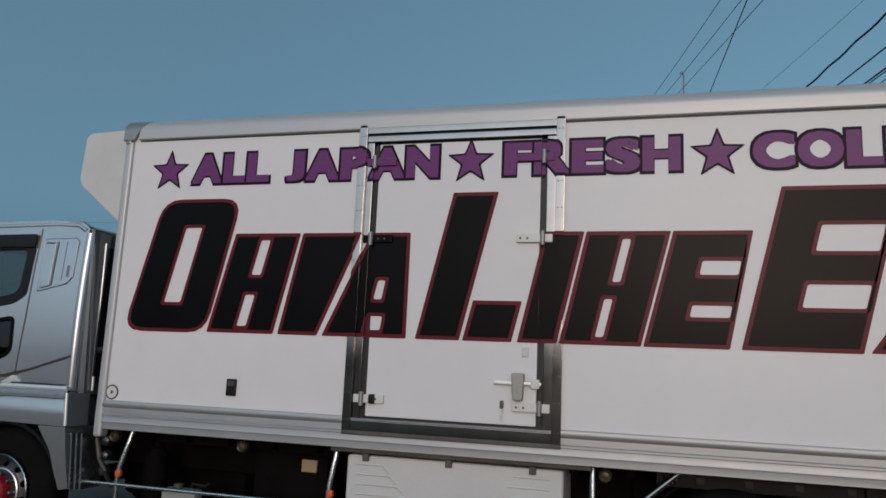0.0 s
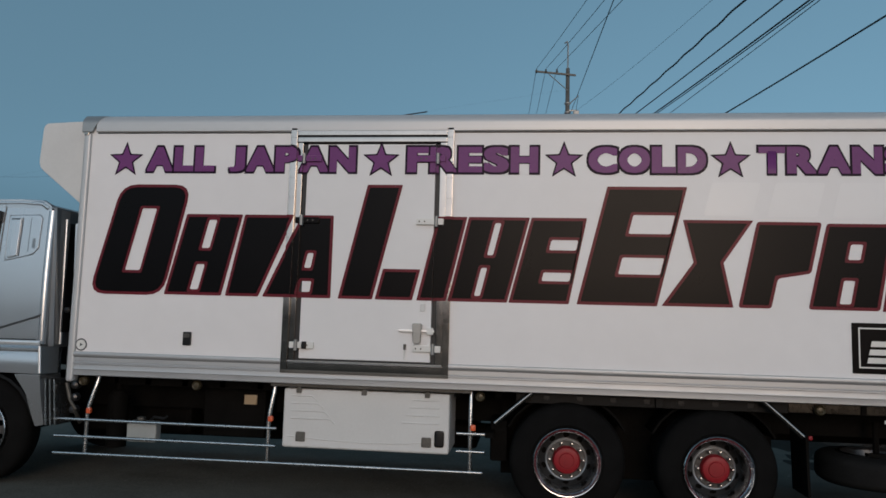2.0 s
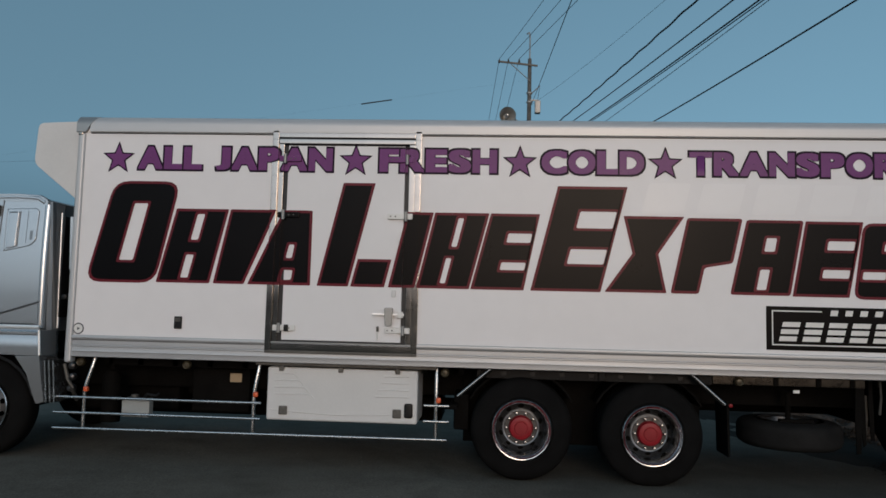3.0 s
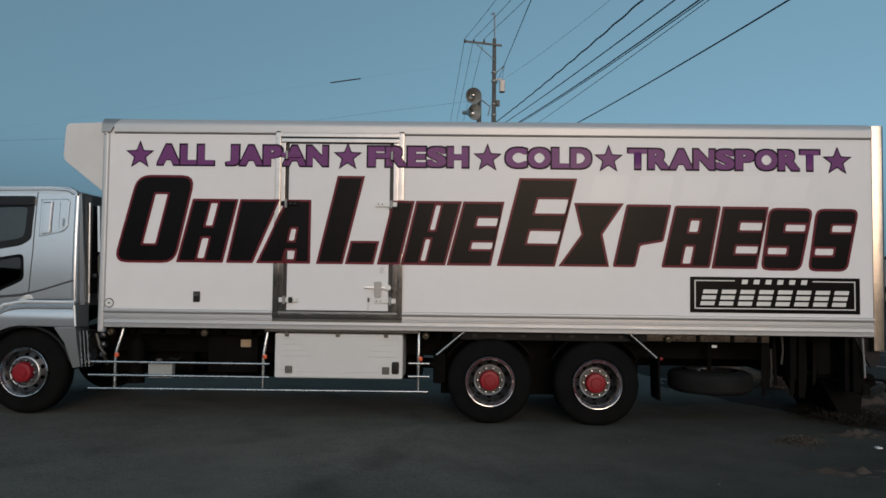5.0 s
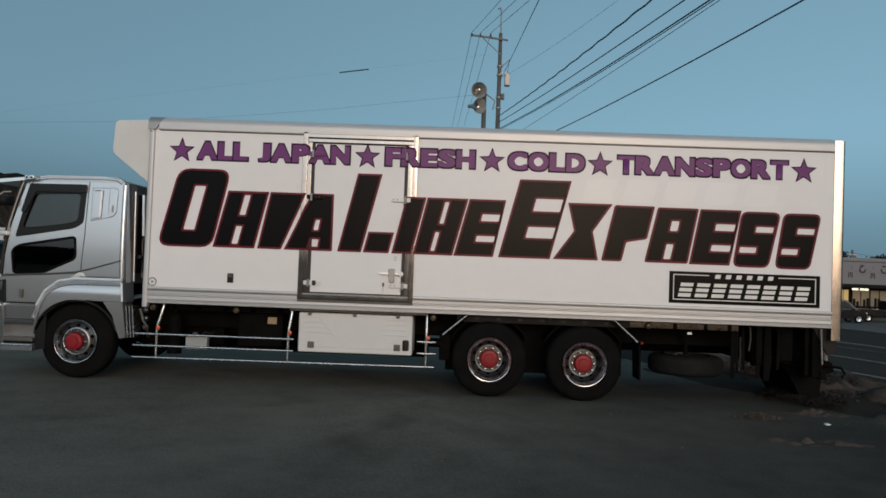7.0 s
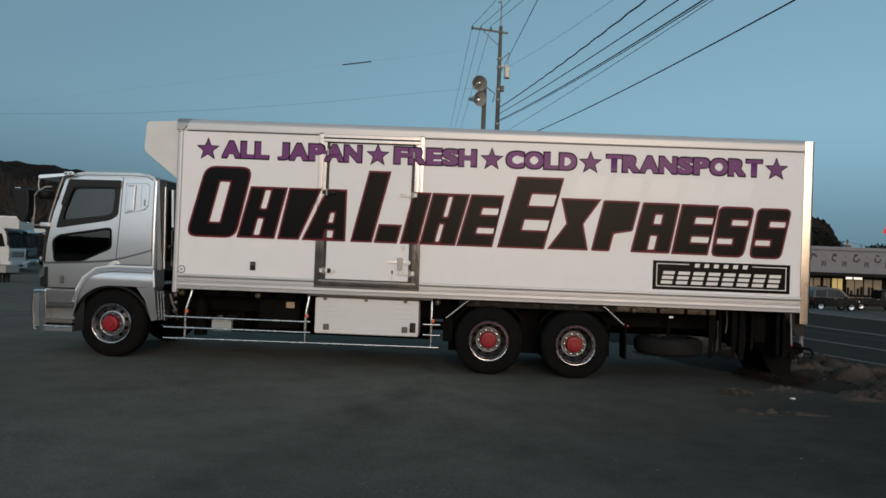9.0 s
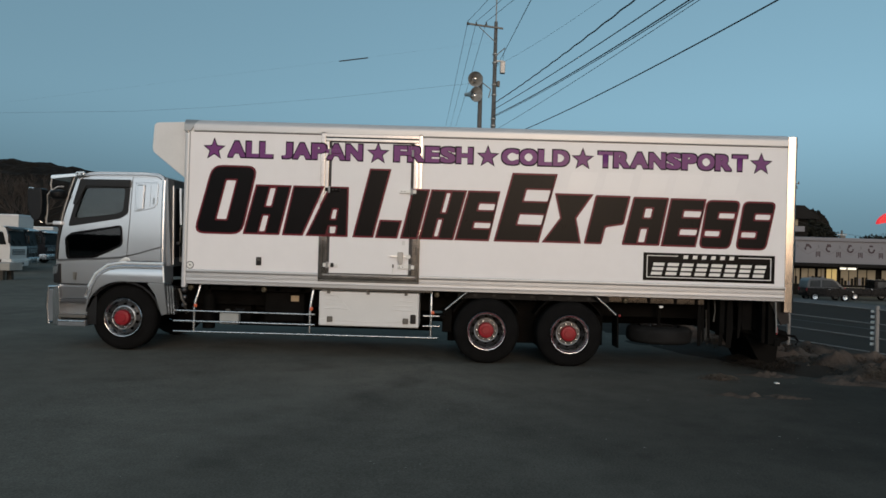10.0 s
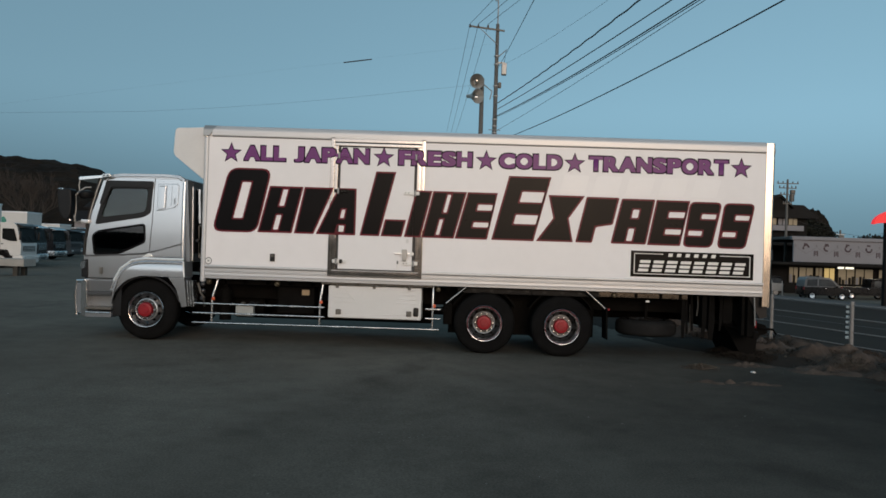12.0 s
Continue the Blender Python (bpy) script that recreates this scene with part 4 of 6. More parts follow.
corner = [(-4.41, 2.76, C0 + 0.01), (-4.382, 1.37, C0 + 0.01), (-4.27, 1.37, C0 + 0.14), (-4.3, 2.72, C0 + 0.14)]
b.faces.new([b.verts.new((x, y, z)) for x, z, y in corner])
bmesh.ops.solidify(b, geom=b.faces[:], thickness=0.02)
# shade of the gap behind the cab put into this corner's darker colour
part("cab_corner", b, M_SILVER_DK, cab, "bevelled rear corner of the cab, coloured darker for its shade")
part("corner_edge", tube([(-4.415, C0 + 0.032, 2.72), (-4.393, C0 + 0.032, 1.38)], 0.042, 24), M_SILVER, cab, "rounded silver corner edge")
part("corner_edge", tube([(-4.295, C0 + 0.13, 2.64), (-4.266, C0 + 0.13, 1.38)], 0.014, 12), M_ALU, cab)
part("corner_slot", plate([(-4.262, 2.6), (-4.24, 1.5), (-4.225, 1.5), (-4.245, 2.6)], C0 + 0.08, C0 + 0.3), M_BLACK, cab)
part("side_fairing", plate(rounded([(-4.2, 2.6), (-4.175, 2.02), (-4.145, 2.02), (-4.17, 2.6)], 0.008), 0.16, 0.3), M_ALU, cab)
part("intake_duct", plate(rounded([(-4.2, 1.98), (-4.18, 1.5), (-4.07, 1.5), (-4.07, 1.98)], 0.02), 0.2, 0.36, bevel=0.01), M_GREY, cab, "dull grey air duct behind the cab")
part("cab_front", plate([(-6.06, 0.95), (-6.08, 1.4), (-6.03, 1.95), (-5.97, 1.95), (-5.98, 0.95)], C0 + 0.05, W - C0 - 0.05), M_SILVER, cab)
part("windscreen", plate([(-6.025, 1.95), (-5.8, 2.72), (-5.785, 2.72), (-6.01, 1.95)], C0 + 0.09, W - C0 - 0.09), M_GLASS, cab, "large curved windscreen")
part("cab_floor", box(-5.97, -4.35, C0 + 0.06, W - C0 - 0.06, 1.36, 1.42), M_BLACK, cab)
part("dashboard", plate(rounded([(-5.97, 1.42), (-5.97, 2.0), (-5.6, 2.05), (-5.5, 1.9), (-5.55, 1.42)], 0.05), C0 + 0.1, W - C0 - 0.1), M_BLACK, cab)
for y in (0.35, 1.45):
    part("cab_seat", plate(rounded([(-5.3, 1.42), (-5.3, 1.85), (-4.85, 1.85), (-4.7, 2.35), (-4.55, 2.35), (-4.6, 1.42)], 0.06), y, y + 0.6, bevel=0.04), M_BLACK, cab)
part("bunk_panel", box(-4.6, -4.42, C0 + 0.07, W - C0 - 0.07, 1.42, 2.7), M_TRIM, cab)
for y0, y1 in ((C0 + 0.02, C0 + 0.028), (W - C0 - 0.028, W - C0 - 0.02)):
    part("side_window", plate(rounded([(-5.88, 1.965), (-5.7, 2.64), (-4.97, 2.64), (-4.985, 2.19), (-5.09, 2.115)], 0.05), y0, y1), M_GLASS, cab, "tinted door window")
    part("lower_window", plate(rounded([(-5.945, 1.76), (-5.85, 1.835), (-5.055, 1.98), (-5.035, 1.67), (-5.47, 1.465), (-5.91, 1.435)], 0.06), y0, y1), M_GLASS_DK, cab, "dark lower door window")
frame_out = rounded([(-5.905, 1.94), (-5.735, 2.685), (-4.94, 2.7), (-4.96, 2.17), (-5.08, 2.09)], 0.05)
part("window_frame", plate(frame_out, C0 - 0.008, C0 + 0.012, [rounded([(-5.815, 2.07), (-5.665, 2.565), (-5.02, 2.58), (-5.045, 2.21), (-5.13, 2.165)], 0.07)]), M_BLACK, cab, "black window surround")
part("door_visor", plate(rounded([(-5.84, 2.3), (-5.74, 2.7), (-4.94, 2.71), (-4.94, 2.59), (-5.65, 2.59), (-5.78, 2.28)], 0.02), C0 - 0.03, C0 - 0.008, bevel=0.006), M_BLACK, cab, "smoked door visor")
part("lower_window_frame", plate(rounded([(-5.955, 1.76), (-5.855, 1.845), (-5.045, 1.99), (-5.025, 1.66), (-5.465, 1.452), (-5.915, 1.42)], 0.07), C0 - 0.005, C0 + 0.012,
     [rounded([(-5.925, 1.765), (-5.84, 1.815), (-5.075, 1.955), (-5.055, 1.685), (-5.485, 1.485), (-5.895, 1.455)], 0.06)]), M_INK, cab)
for pts in ([(-4.915, 2.76), (-4.93, 2.0), (-4.965, 1.42)], [(-4.965, 1.42), (-5.05, 1.44)]):
    part("door_seam", tube([(x, C0 - 0.001, z) for x, z in pts], 0.006, 6), M_TRIM, cab)
part("door_seam", tube([(-6.05, C0 - 0.001, 1.03), (-5.5, C0 - 0.001, 1.03)], 0.012, 6), M_BLACK, cab)
stripe = [(-6.06, 1.405), (-5.4, 1.445), (-5.05, 1.475), (-4.8, 1.535), (-4.4, 1.66)]
part("stripe", plate([(x, z + 0.012) for x, z in stripe] + [(x, z - 0.014 if i < 3 else z - 0.005) for i, (x, z) in reversed(list(enumerate(stripe)))], C0 - 0.012, C0 + 0.004), M_TRIM, cab, "dark grey pinstripe")
ventf = part("side_vent", plate(rounded([(-4.86, 2.665), (-4.53, 2.675), (-4.5, 2.64), (-4.505, 2.33), (-4.56, 2.27), (-4.855, 2.2)], 0.03), C0 - 0.007, C0 + 0.004, bevel=0.004), M_SILVER, cab, "silver moulded side vent")
part("vent_rim", tube([(x, C0 - 0.006, z) for x, z in ((-4.86, 2.665), (-4.53, 2.675), (-4.5, 2.64), (-4.505, 2.33), (-4.56, 2.27), (-4.855, 2.2), (-4.86, 2.665))], 0.0025, 6), M_SILVER_DK, ventf)
part("vent_slat", plate(rounded([(-4.83, 2.635), (-4.72, 2.64), (-4.725, 2.25), (-4.825, 2.225)], 0.015), C0 - 0.02, C0 - 0.005, bevel=0.007), M_SILVER, ventf)
part("vent_gap", plate(rounded([(-4.712, 2.64), (-4.7, 2.64), (-4.705, 2.255), (-4.717, 2.25)], 0.004), C0 - 0.0085, C0 - 0.006), M_TRIM, ventf)
part("vent_slot", box(-4.825, -4.73, C0 - 0.022, C0 - 0.018, 2.622, 2.632), M_BLACK, ventf)
part("vent_gap", box(-4.62, -4.613, C0 - 0.0085, C0 - 0.006, 2.3, 2.64), M_SILVER_DK, ventf)
part("vent_mark", box(-4.575, -4.545, C0 - 0.0085, C0 - 0.006, 2.33, 2.43), M_SILVER_DK, ventf)
part("indicator_fin", plate([(-5.09, 1.41), (-4.88, 1.41), (-4.93, 1.475), (-4.97, 1.48)], C0 - 0.02, C0 + 0.004, bevel=0.005), M_LAMP, cab, "clear side indicator")
part("door_handle", plate(rounded([(-5.8, 1.22), (-5.75, 1.22), (-5.76, 1.1), (-5.8, 1.1)], 0.015), C0 - 0.025, C0 + 0.004), M_GREY, cab, "grey door handle")
# wheel arch, fender and chrome lip
arc = [(-4.99 + 0.6 * math.cos(a), 0.52 + 0.58 * math.sin(a)) for a in [radians(172 - 9.3 * k) for k in range(10)]]
outer = [(-4.33, 1.09), (-4.35, 1.365), (-4.98, 1.375), (-5.2, 1.34), (-5.38, 1.2), (-5.5, 0.98), (-5.56, 0.8), (-5.58, 0.62)]
fender = part("front_fender", plate(arc + outer, -0.03, 0.3, bevel=0.018), M_SILVER, truck, "silver flared front fender")
lip = [(-5.58, 0.84), (-5.53, 1.0), (-5.42, 1.21), (-5.24, 1.35), (-5.0, 1.395), (-4.355, 1.395)]
part("fender_lip", tube([(x, -0.012, z) for x, z in lip], 0.02, 12), M_TRIMBR, fender, "chrome fender lip with the sky highlight in its colour")
b = bmesh.new()
rows = []
for x, z in ((-5.58, 0.84), (-5.555, 0.93), (-5.51, 1.06), (-5.43, 1.2), (-5.34, 1.285), (-5.22, 1.35), (-5.1, 1.38), (-4.95, 1.395), (-4.355, 1.395)):
    inward = (Vector((-4.99, 0.45)) - Vector((x, z))).normalized() if x < -5.0 else Vector((0, -1))
    rows.append([b.verts.new((x + inward.x * d, y, z + inward.y * d)) for d, y in ((-0.012, 0.05), (0.0, 0.0), (0.055, -0.042), (0.075, -0.042), (0.085, -0.02))])
for p, q in zip(rows, rows[1:]):
    for k in range(4):
        b.faces.new((p[k], p[k + 1], q[k + 1], q[k]))
part("fender_shoulder", b, M_SILVER, fender, "sloped fender shoulder reflecting the sky", smooth=25)
part("fender_gap", tube([(-4.95, 0.0, 1.415), (-4.42, 0.0, 1.415)], 0.011, 8), M_BLACK, fender)
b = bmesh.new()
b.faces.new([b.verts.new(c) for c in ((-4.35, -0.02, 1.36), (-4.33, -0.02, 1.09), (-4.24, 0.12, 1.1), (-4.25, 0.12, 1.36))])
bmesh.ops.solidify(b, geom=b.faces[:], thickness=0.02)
# the turned-in face has its shade in the colour too
part("fender_corner", b, M_SILVER_DK, fender, "turned-in fender corner, coloured darker for its shade")
part("fender_edge", tube([(-4.355, -0.02, 1.36), (-4.333, -0.02, 1.1)], 0.014, 10), M_TRIMBR, fender)
part("fender_skirt", plate(rounded([(-4.6, 1.085), (-4.33, 1.085), (-4.285, 0.6), (-4.38, 0.58), (-4.47, 0.9)], 0.015), -0.03, 0.3, bevel=0.012), M_SILVER, fender, "silver rear fender skirt")
for k in range(3):
    x = -4.3 + 0.034 * k
    part("skirt_slat", plate([(x, 1.04), (x + 0.016, 1.04), (x + 0.058, 0.6), (x + 0.042, 0.6)], 0.01 + 0.02 * k, 0.28), M_TUBE, fender)
part("arch_liner", plate([(-4.99 + 0.6 * math.cos(a), 0.52 + 0.585 * math.sin(a)) for a in [radians(15 + 15 * k) for k in range(11)]]
     + [(-4.99 + 0.57 * math.cos(a), 0.52 + 0.555 * math.sin(a)) for a in [radians(165 - 15 * k) for k in range(11)]], 0.05, 0.6), M_BLACK, fender)
part("front_fender", plate(arc + outer, W - 0.3, W + 0.03), M_SILVER, truck)
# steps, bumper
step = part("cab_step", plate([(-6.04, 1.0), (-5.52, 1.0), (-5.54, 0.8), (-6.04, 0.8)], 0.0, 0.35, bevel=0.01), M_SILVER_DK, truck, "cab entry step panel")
part("step_recess", box(-5.98, -5.57, 0.08, 0.3, 0.54, 0.8), M_SILVER, step)
part("step_lip", box(-6.02, -5.57, -0.004, 0.3, 0.74, 0.8, 0.008), M_TRIM, step)
part("step_tread", box(-6.0, -5.56, -0.02, 0.3, 0.5, 0.55, 0.008), M_GREY, step)
part("step_tread", box(-6.0, -5.56, -0.02, 0.3, 0.37, 0.47, 0.01), M_SILVER_DK, step)
part("step_edge", tube([(-5.99, -0.024, 0.45), (-5.57, -0.024, 0.45)], 0.014), M_TUBE, step)
part("step_back", box(-5.57, -5.42, 0.05, 0.35, 0.4, 0.85), M_BLACK, step)
bumper = part("bumper", plate(rounded([(-6.1, 1.0), (-6.0, 1.0), (-5.96, 0.38), (-6.08, 0.38)], 0.02), -0.01, W + 0.01, bevel=0.02), M_CHROME, truck, "chrome front bumper")
part("bumper_guard", tube([(-6.17, 0.02, 0.98), (-6.19, 0.02, 0.72), (-6.16, 0.02, 0.4)], 0.03, 10), M_CHROME, bumper)
part("bumper_corner", plate(rounded([(-6.17, 0.94), (-6.08, 0.94), (-6.07, 0.44), (-6.15, 0.44)], 0.02), -0.005, 0.1, bevel=0.008), M_SILVER_DK, bumper)
part("bumper_guard", tube([(-6.17, 0.02, 0.98), (-6.04, 0.0, 0.985)], 0.022, 10), M_CHROME, bumper)
part("bumper_guard", tube([(-6.18, 0.02, 0.9), (-6.18, W - 0.02, 0.9)], 0.025, 10), M_CHROME, bumper)
part("bumper_guard", tube([(-6.17, 0.02, 0.42), (-6.17, W - 0.02, 0.42)], 0.025, 10), M_CHROME, bumper)
head = part("headlight", plate(rounded([(-6.115, 1.32), (-6.0, 1.36), (-6.0, 1.04), (-6.11, 1.04)], 0.03), C0 - 0.006, C0 + 0.4, bevel=0.015), M_BLACK, truck, "dark headlight with chrome bezel")
part("lens", plate(rounded([(-6.125, 1.3), (-6.04, 1.33), (-6.05, 1.2), (-6.12, 1.18)], 0.02), C0 - 0.012, C0 + 0.3), M_CHROME, head)
part("nose_trim", tube([(-6.075, C0 + 0.0, 1.42), (-6.06, C0, 1.7), (-6.02, C0 + 0.0, 1.96)], 0.028), M_BLACK, cab)
# sun visor and mirrors at the front
visor = part("sun_visor", plate(rounded([(-6.2, 2.715), (-6.18, 2.745), (-5.72, 2.79), (-5.66, 2.785), (-5.66, 2.745), (-5.75, 2.735), (-6.18, 2.68)], 0.015), 0.0, W, bevel=0.008), M_CHROME, truck, "chrome sun visor over windscreen")
part("visor_end", plate(rounded([(-5.79, 2.805), (-5.655, 2.815), (-5.65, 2.755), (-5.79, 2.74)], 0.02), -0.02, 0.03, bevel=0.006), M_TUBE, visor)
for x in (-5.755, -5.69):
    part("visor_bolt", lathe([(-0.03, 0.0), (-0.03, 0.012), (-0.018, 0.014)], 8, (x, 0.0, 2.775)), M_BLACK, visor)
part("visor_stay", tube([(-6.185, 0.03, 2.7), (-6.2, 0.03, 2.6), (-6.185, 0.03, 2.5)], 0.012), M_GALV, visor)
part("pillar_trim", tube([(-5.835, 0.012, 2.735), (-5.9, 0.012, 2.5), (-5.985, 0.012, 2.15), (-6.015, 0.012, 1.96)], 0.013, 10), M_GALV, cab, "silver edge of the windscreen pillar")
part("pillar_seal", tube([(-5.865, 0.02, 2.72), (-5.93, 0.02, 2.48), (-6.02, 0.02, 2.12), (-6.05, 0.02, 1.9)], 0.018, 8), M_BLACK, cab)
mirror = part("side_mirror", plate(rounded([(-6.44, 2.5), (-6.22, 2.53), (-6.2, 2.3), (-6.21, 2.1), (-6.27, 1.99), (-6.37, 2.05), (-6.42, 2.2)], 0.05), -0.2, 0.0, bevel=0.04, seg=3), M_BLACK, truck, "black cab mirror with chrome shell and arms")
part("mirror_shell", tube([(-6.47, -0.1, 2.52), (-6.4, -0.1, 2.53), (-6.42, -0.12, 2.36), (-6.4, -0.12, 2.2), (-6.33, -0.12, 2.05), (-6.25, -0.1, 1.99)], 0.015, 10), M_CHROME, mirror, "bent chrome mirror stay")
part("mirror_arm", tube([(-6.235, -0.06, 2.1), (-6.21, -0.02, 1.97), (-6.12, 0.0, 1.985), (-6.03, 0.03, 1.98)], 0.018, 10), M_GALV, mirror)
part("arm_block", box(-6.13, -5.99, -0.02, 0.05, 1.955, 2.02, 0.012), M_ALU, mirror)
part("mirror_post", tube([(-6.215, -0.04, 2.42), (-6.2, -0.04, 2.2), (-6.22, -0.04, 1.98)], 0.012, 8), M_GALV, mirror)
part("mirror_arm", tube([(-6.21, -0.05, 2.42), (-6.15, -0.03, 2.5), (-6.07, -0.01, 2.56), (-5.98, 0.01, 2.57)], 0.013, 10), M_GALV, mirror)
part("dome_mirror", lathe([(2.36, 0.0), (2.37, 0.09), (2.41, 0.125), (2.47, 0.13), (2.5, 0.11), (2.52, 0.0)], 20, (-6.05, 0.0, 0), "z"), M_BLACK, truck, "round black kerb mirror under the visor")
part("side_mirror", box(-6.36, -6.2, W + 0.05, W + 0.22, 2.0, 2.5, 0.03), M_BLACK, truck)


def barrelled(ob, inward, steps):
    """Curves the near side of a part: cuts it into level bands and moves them inward in y by inward(z)."""
    b = bmesh.new()
    b.from_mesh(ob.data)
    for z in steps:
        bmesh.ops.bisect_plane(b, geom=b.verts[:] + b.edges[:] + b.faces[:], plane_co=(0, 0, z), plane_no=(0, 0, 1))
    for v in b.verts:
        if v.co.y < 0.4:
            v.co.y += inward(v.co.z)
    bmesh.ops.triangulate(b, faces=[f for f in b.faces if len(f.verts) > 4])
    b.to_mesh(ob.data)
    b.free()
    for poly in ob.data.polygons:
        poly.use_smooth = True
    ob.data.set_sharp_from_angle(angle=radians(30))
    weighted_normals(ob.data, math.cos(radians(32)))


def cab_inward(z):
    return 0.055 * max(0.0, (z - 1.62) / 1.18) ** 2 + 0.028 * max(0.0, (1.5 - z) / 0.5) ** 2


def fender_inward(z):
    return 0.05 * max(0.0, (z - 1.2) / 0.17) ** 2 + 0.06 * max(0.0, (1.22 - z) / 0.6) ** 2


LEVELS = [0.9 + 0.08 * k for k in range(25)]
for ob in (cab, *cab.children_recursive):
    if min(v.co.y for v in ob.data.vertices) < 0.12 and ob.name.split(".")[0] not in ("cab_roof", "cab_floor", "cab_back", "windscreen"):
        barrelled(ob, cab_inward, LEVELS if len(ob.data.polygons) < 900 else ())
for ob in (fender, *fender.children):
    if ob.name.split(".")[0] in ("front_fender", "fender_skirt"):
        barrelled(ob, fender_inward, [0.62 + 0.05 * k for k in range(16)])
for ob in (step, *step.children):
    if ob.name.split(".")[0] in ("cab_step", "step_recess"):
        barrelled(ob, lambda z: 0.05 + 0.05 * (1.0 - z) / 0.4, (0.6, 0.7, 0.85, 0.9, 0.95))

# gear between cab and box
part("intake_stack", box(-4.2, -4.1, 0.35, 0.6, 1.1, 2.6, 0.02), M_CHASSIS, truck)
part("gap_panel", box(-4.19, -4.1, 0.2, 0.34, 1.42, 2.0, 0.015), M_GREY, truck)
part("grab_knob", lathe([(0.02, 0.0), (0.03, 0.03), (0.09, 0.03)], 12, (-4.17, 0.05, 1.72)), M_BLACK, truck)
for z in (0.98, 0.86, 0.74):
    part("coupling", lathe([(0.05, 0.0), (0.05, 0.02), (0.06, 0.038), (0.12, 0.042)], 14, (-4.08, 0.1, z)), M_HUB, truck)
part("hose", tube([(-4.15, 0.15, 1.0), (-4.1, 0.14, 0.85), (-4.05, 0.15, 0.75), (-4.08, 0.3, 0.6)], 0.02), M_GREY, truck)

# ---- utility poles, horn speakers and cables ----
def utility_pole(x, y, z0, h, label, arm=None):
    p = thing("utility_pole", (x, y, z0 - 0.05), 0, label, "utility pole")
    part("shaft", lathe([(0, 0.17), (h * 0.5, 0.14), (h, 0.1), (h + 0.02, 0.0)], 18, axis="z"), M_CONC, p)
    return p


PX, PY = 2.37, 31.0
pole = utility_pole(PX, PY, 0, 15.35, "tall concrete utility pole with crossarm and cables")
part("top_pin", tube([(0, 0, 15.3), (0, 0, 16.7)], 0.04, 8), M_GALV, pole)
part("top_hook", tube([(0, 0, 16.62), (-0.05, 0, 16.84), (-0.17, 0, 16.74)], 0.05, 8), M_GALV, pole)
tilted = box(-1.72, 0.42, -0.18, -0.1, 14.93, 15.03, 0.01)
for v in tilted.verts:
    v.co.z -= 0.115 * (v.co.x + 0.1)
arm = part("crossarm", tilted, M_GREY, pole, "dark steel crossarm")
for x in (-1.66, -1.16, -0.58):
    part("insulator", lathe([(15.08, 0.05), (15.14, 0.07), (15.2, 0.04), (15.26, 0.05), (15.28, 0.0)], 10, (x, -0.14, 0), "z"), M_GREY, arm)
part("arm_brace", tube([(-1.0, -0.14, 15.0), (0.0, -0.14, 14.1)], 0.025), M_GALV, pole)
part("bracket", tube([(0, -0.1, 13.3), (0.55, -0.3, 13.75)], 0.03), M_GALV, pole)
part("transformer_box", box(0.3, 0.6, -0.25, 0.1, 12.3, 13.0, 0.04), M_GALV, pole, "small grey pole transformer")
part("box_arm", box(0.05, 0.5, -0.08, -0.02, 13.0, 13.07), M_GALV, pole)
part("cable_clamp", box(0.12, 0.32, -0.2, 0.0, 11.5, 11.85, 0.05), M_GREY, pole)
for z in (13.4, 12.9, 11.6, 11.0, 9.6, 9.2, 8.8):
    part("band", lathe([(z, 0.165), (z + 0.07, 0.165)], 14, axis="z"), M_GALV, pole)
for z in (8.4, 7.7, 9.0):
    part("step_bolt", tube([(-0.35, -0.1, z), (0.35, -0.1, z)], 0.025), M_GALV, pole)

horn_pole = thing("loudspeaker_pole", (1.31, 23.2, -0.05), 0, "concrete pole with two grey horn loudspeakers", "loudspeaker")
part("shaft", lathe([(0, 0.14), (10.2, 0.1), (10.22, 0.0)], 16, axis="z"), M_CONC, horn_pole)
for z, dx, aim in ((10.0, -0.35, 12), (9.3, -0.45, 38)):
    h = lathe([(-0.42, 0.36), (-0.36, 0.35), (-0.1, 0.2), (0.15, 0.1), (0.4, 0.09), (0.42, 0.0)], 24)
    for v in h.verts:
        v.co = pose(dx, -0.15, z, 8, 0, aim) @ v.co
    ho = part("horn", h, M_SPEAKER, horn_pole, "grey metal horn loudspeaker")
    c = lathe([(-0.2, 0.0), (-0.3, 0.08), (-0.15, 0.14)], 16)
    for v in c.verts:
        v.co = pose(dx, -0.15, z, 8, 0, aim) @ v.co
    part("horn_core", c, M_CHROME, ho)
    part("horn_bracket", tube([(0, -0.05, z - 0.1), (dx, -0.1, z - 0.1)], 0.035), M_GALV, horn_pole)
part("bracket", tube([(0.1, 0, 9.9), (0.5, 0, 9.6), (0.4, 0, 9.2)], 0.03), M_GALV, horn_pole)

pole_b = utility_pole(9.8, PY - 52, 0, 12.0, "concrete utility pole behind the parking lot")
for x0, x1, z in ((-2.1, 2.1, 8.2), (-1.4, 0.3, 10.75), (-1.6, 0.3, 6.05)):
    part("crossarm", box(x0, x1, -0.2, -0.12, z - 0.35, z - 0.25, 0.01), M_GREY, pole_b)
utility_pole(1.76, PY - 52, 0, 4.2, "short concrete service pole behind the parking lot")
utility_pole(-45, PY, 0, 9.6, "distant concrete utility pole")
far_end = Vector((0.1, PY + 50, 0))
pole_c = utility_pole(far_end.x, far_end.y, 0, 15.3, "distant concrete utility pole")
part("crossarm", box(-2.0, 0.3, -0.18, -0.1, 15.08, 15.18, 0.01), M_GREY, pole_c)


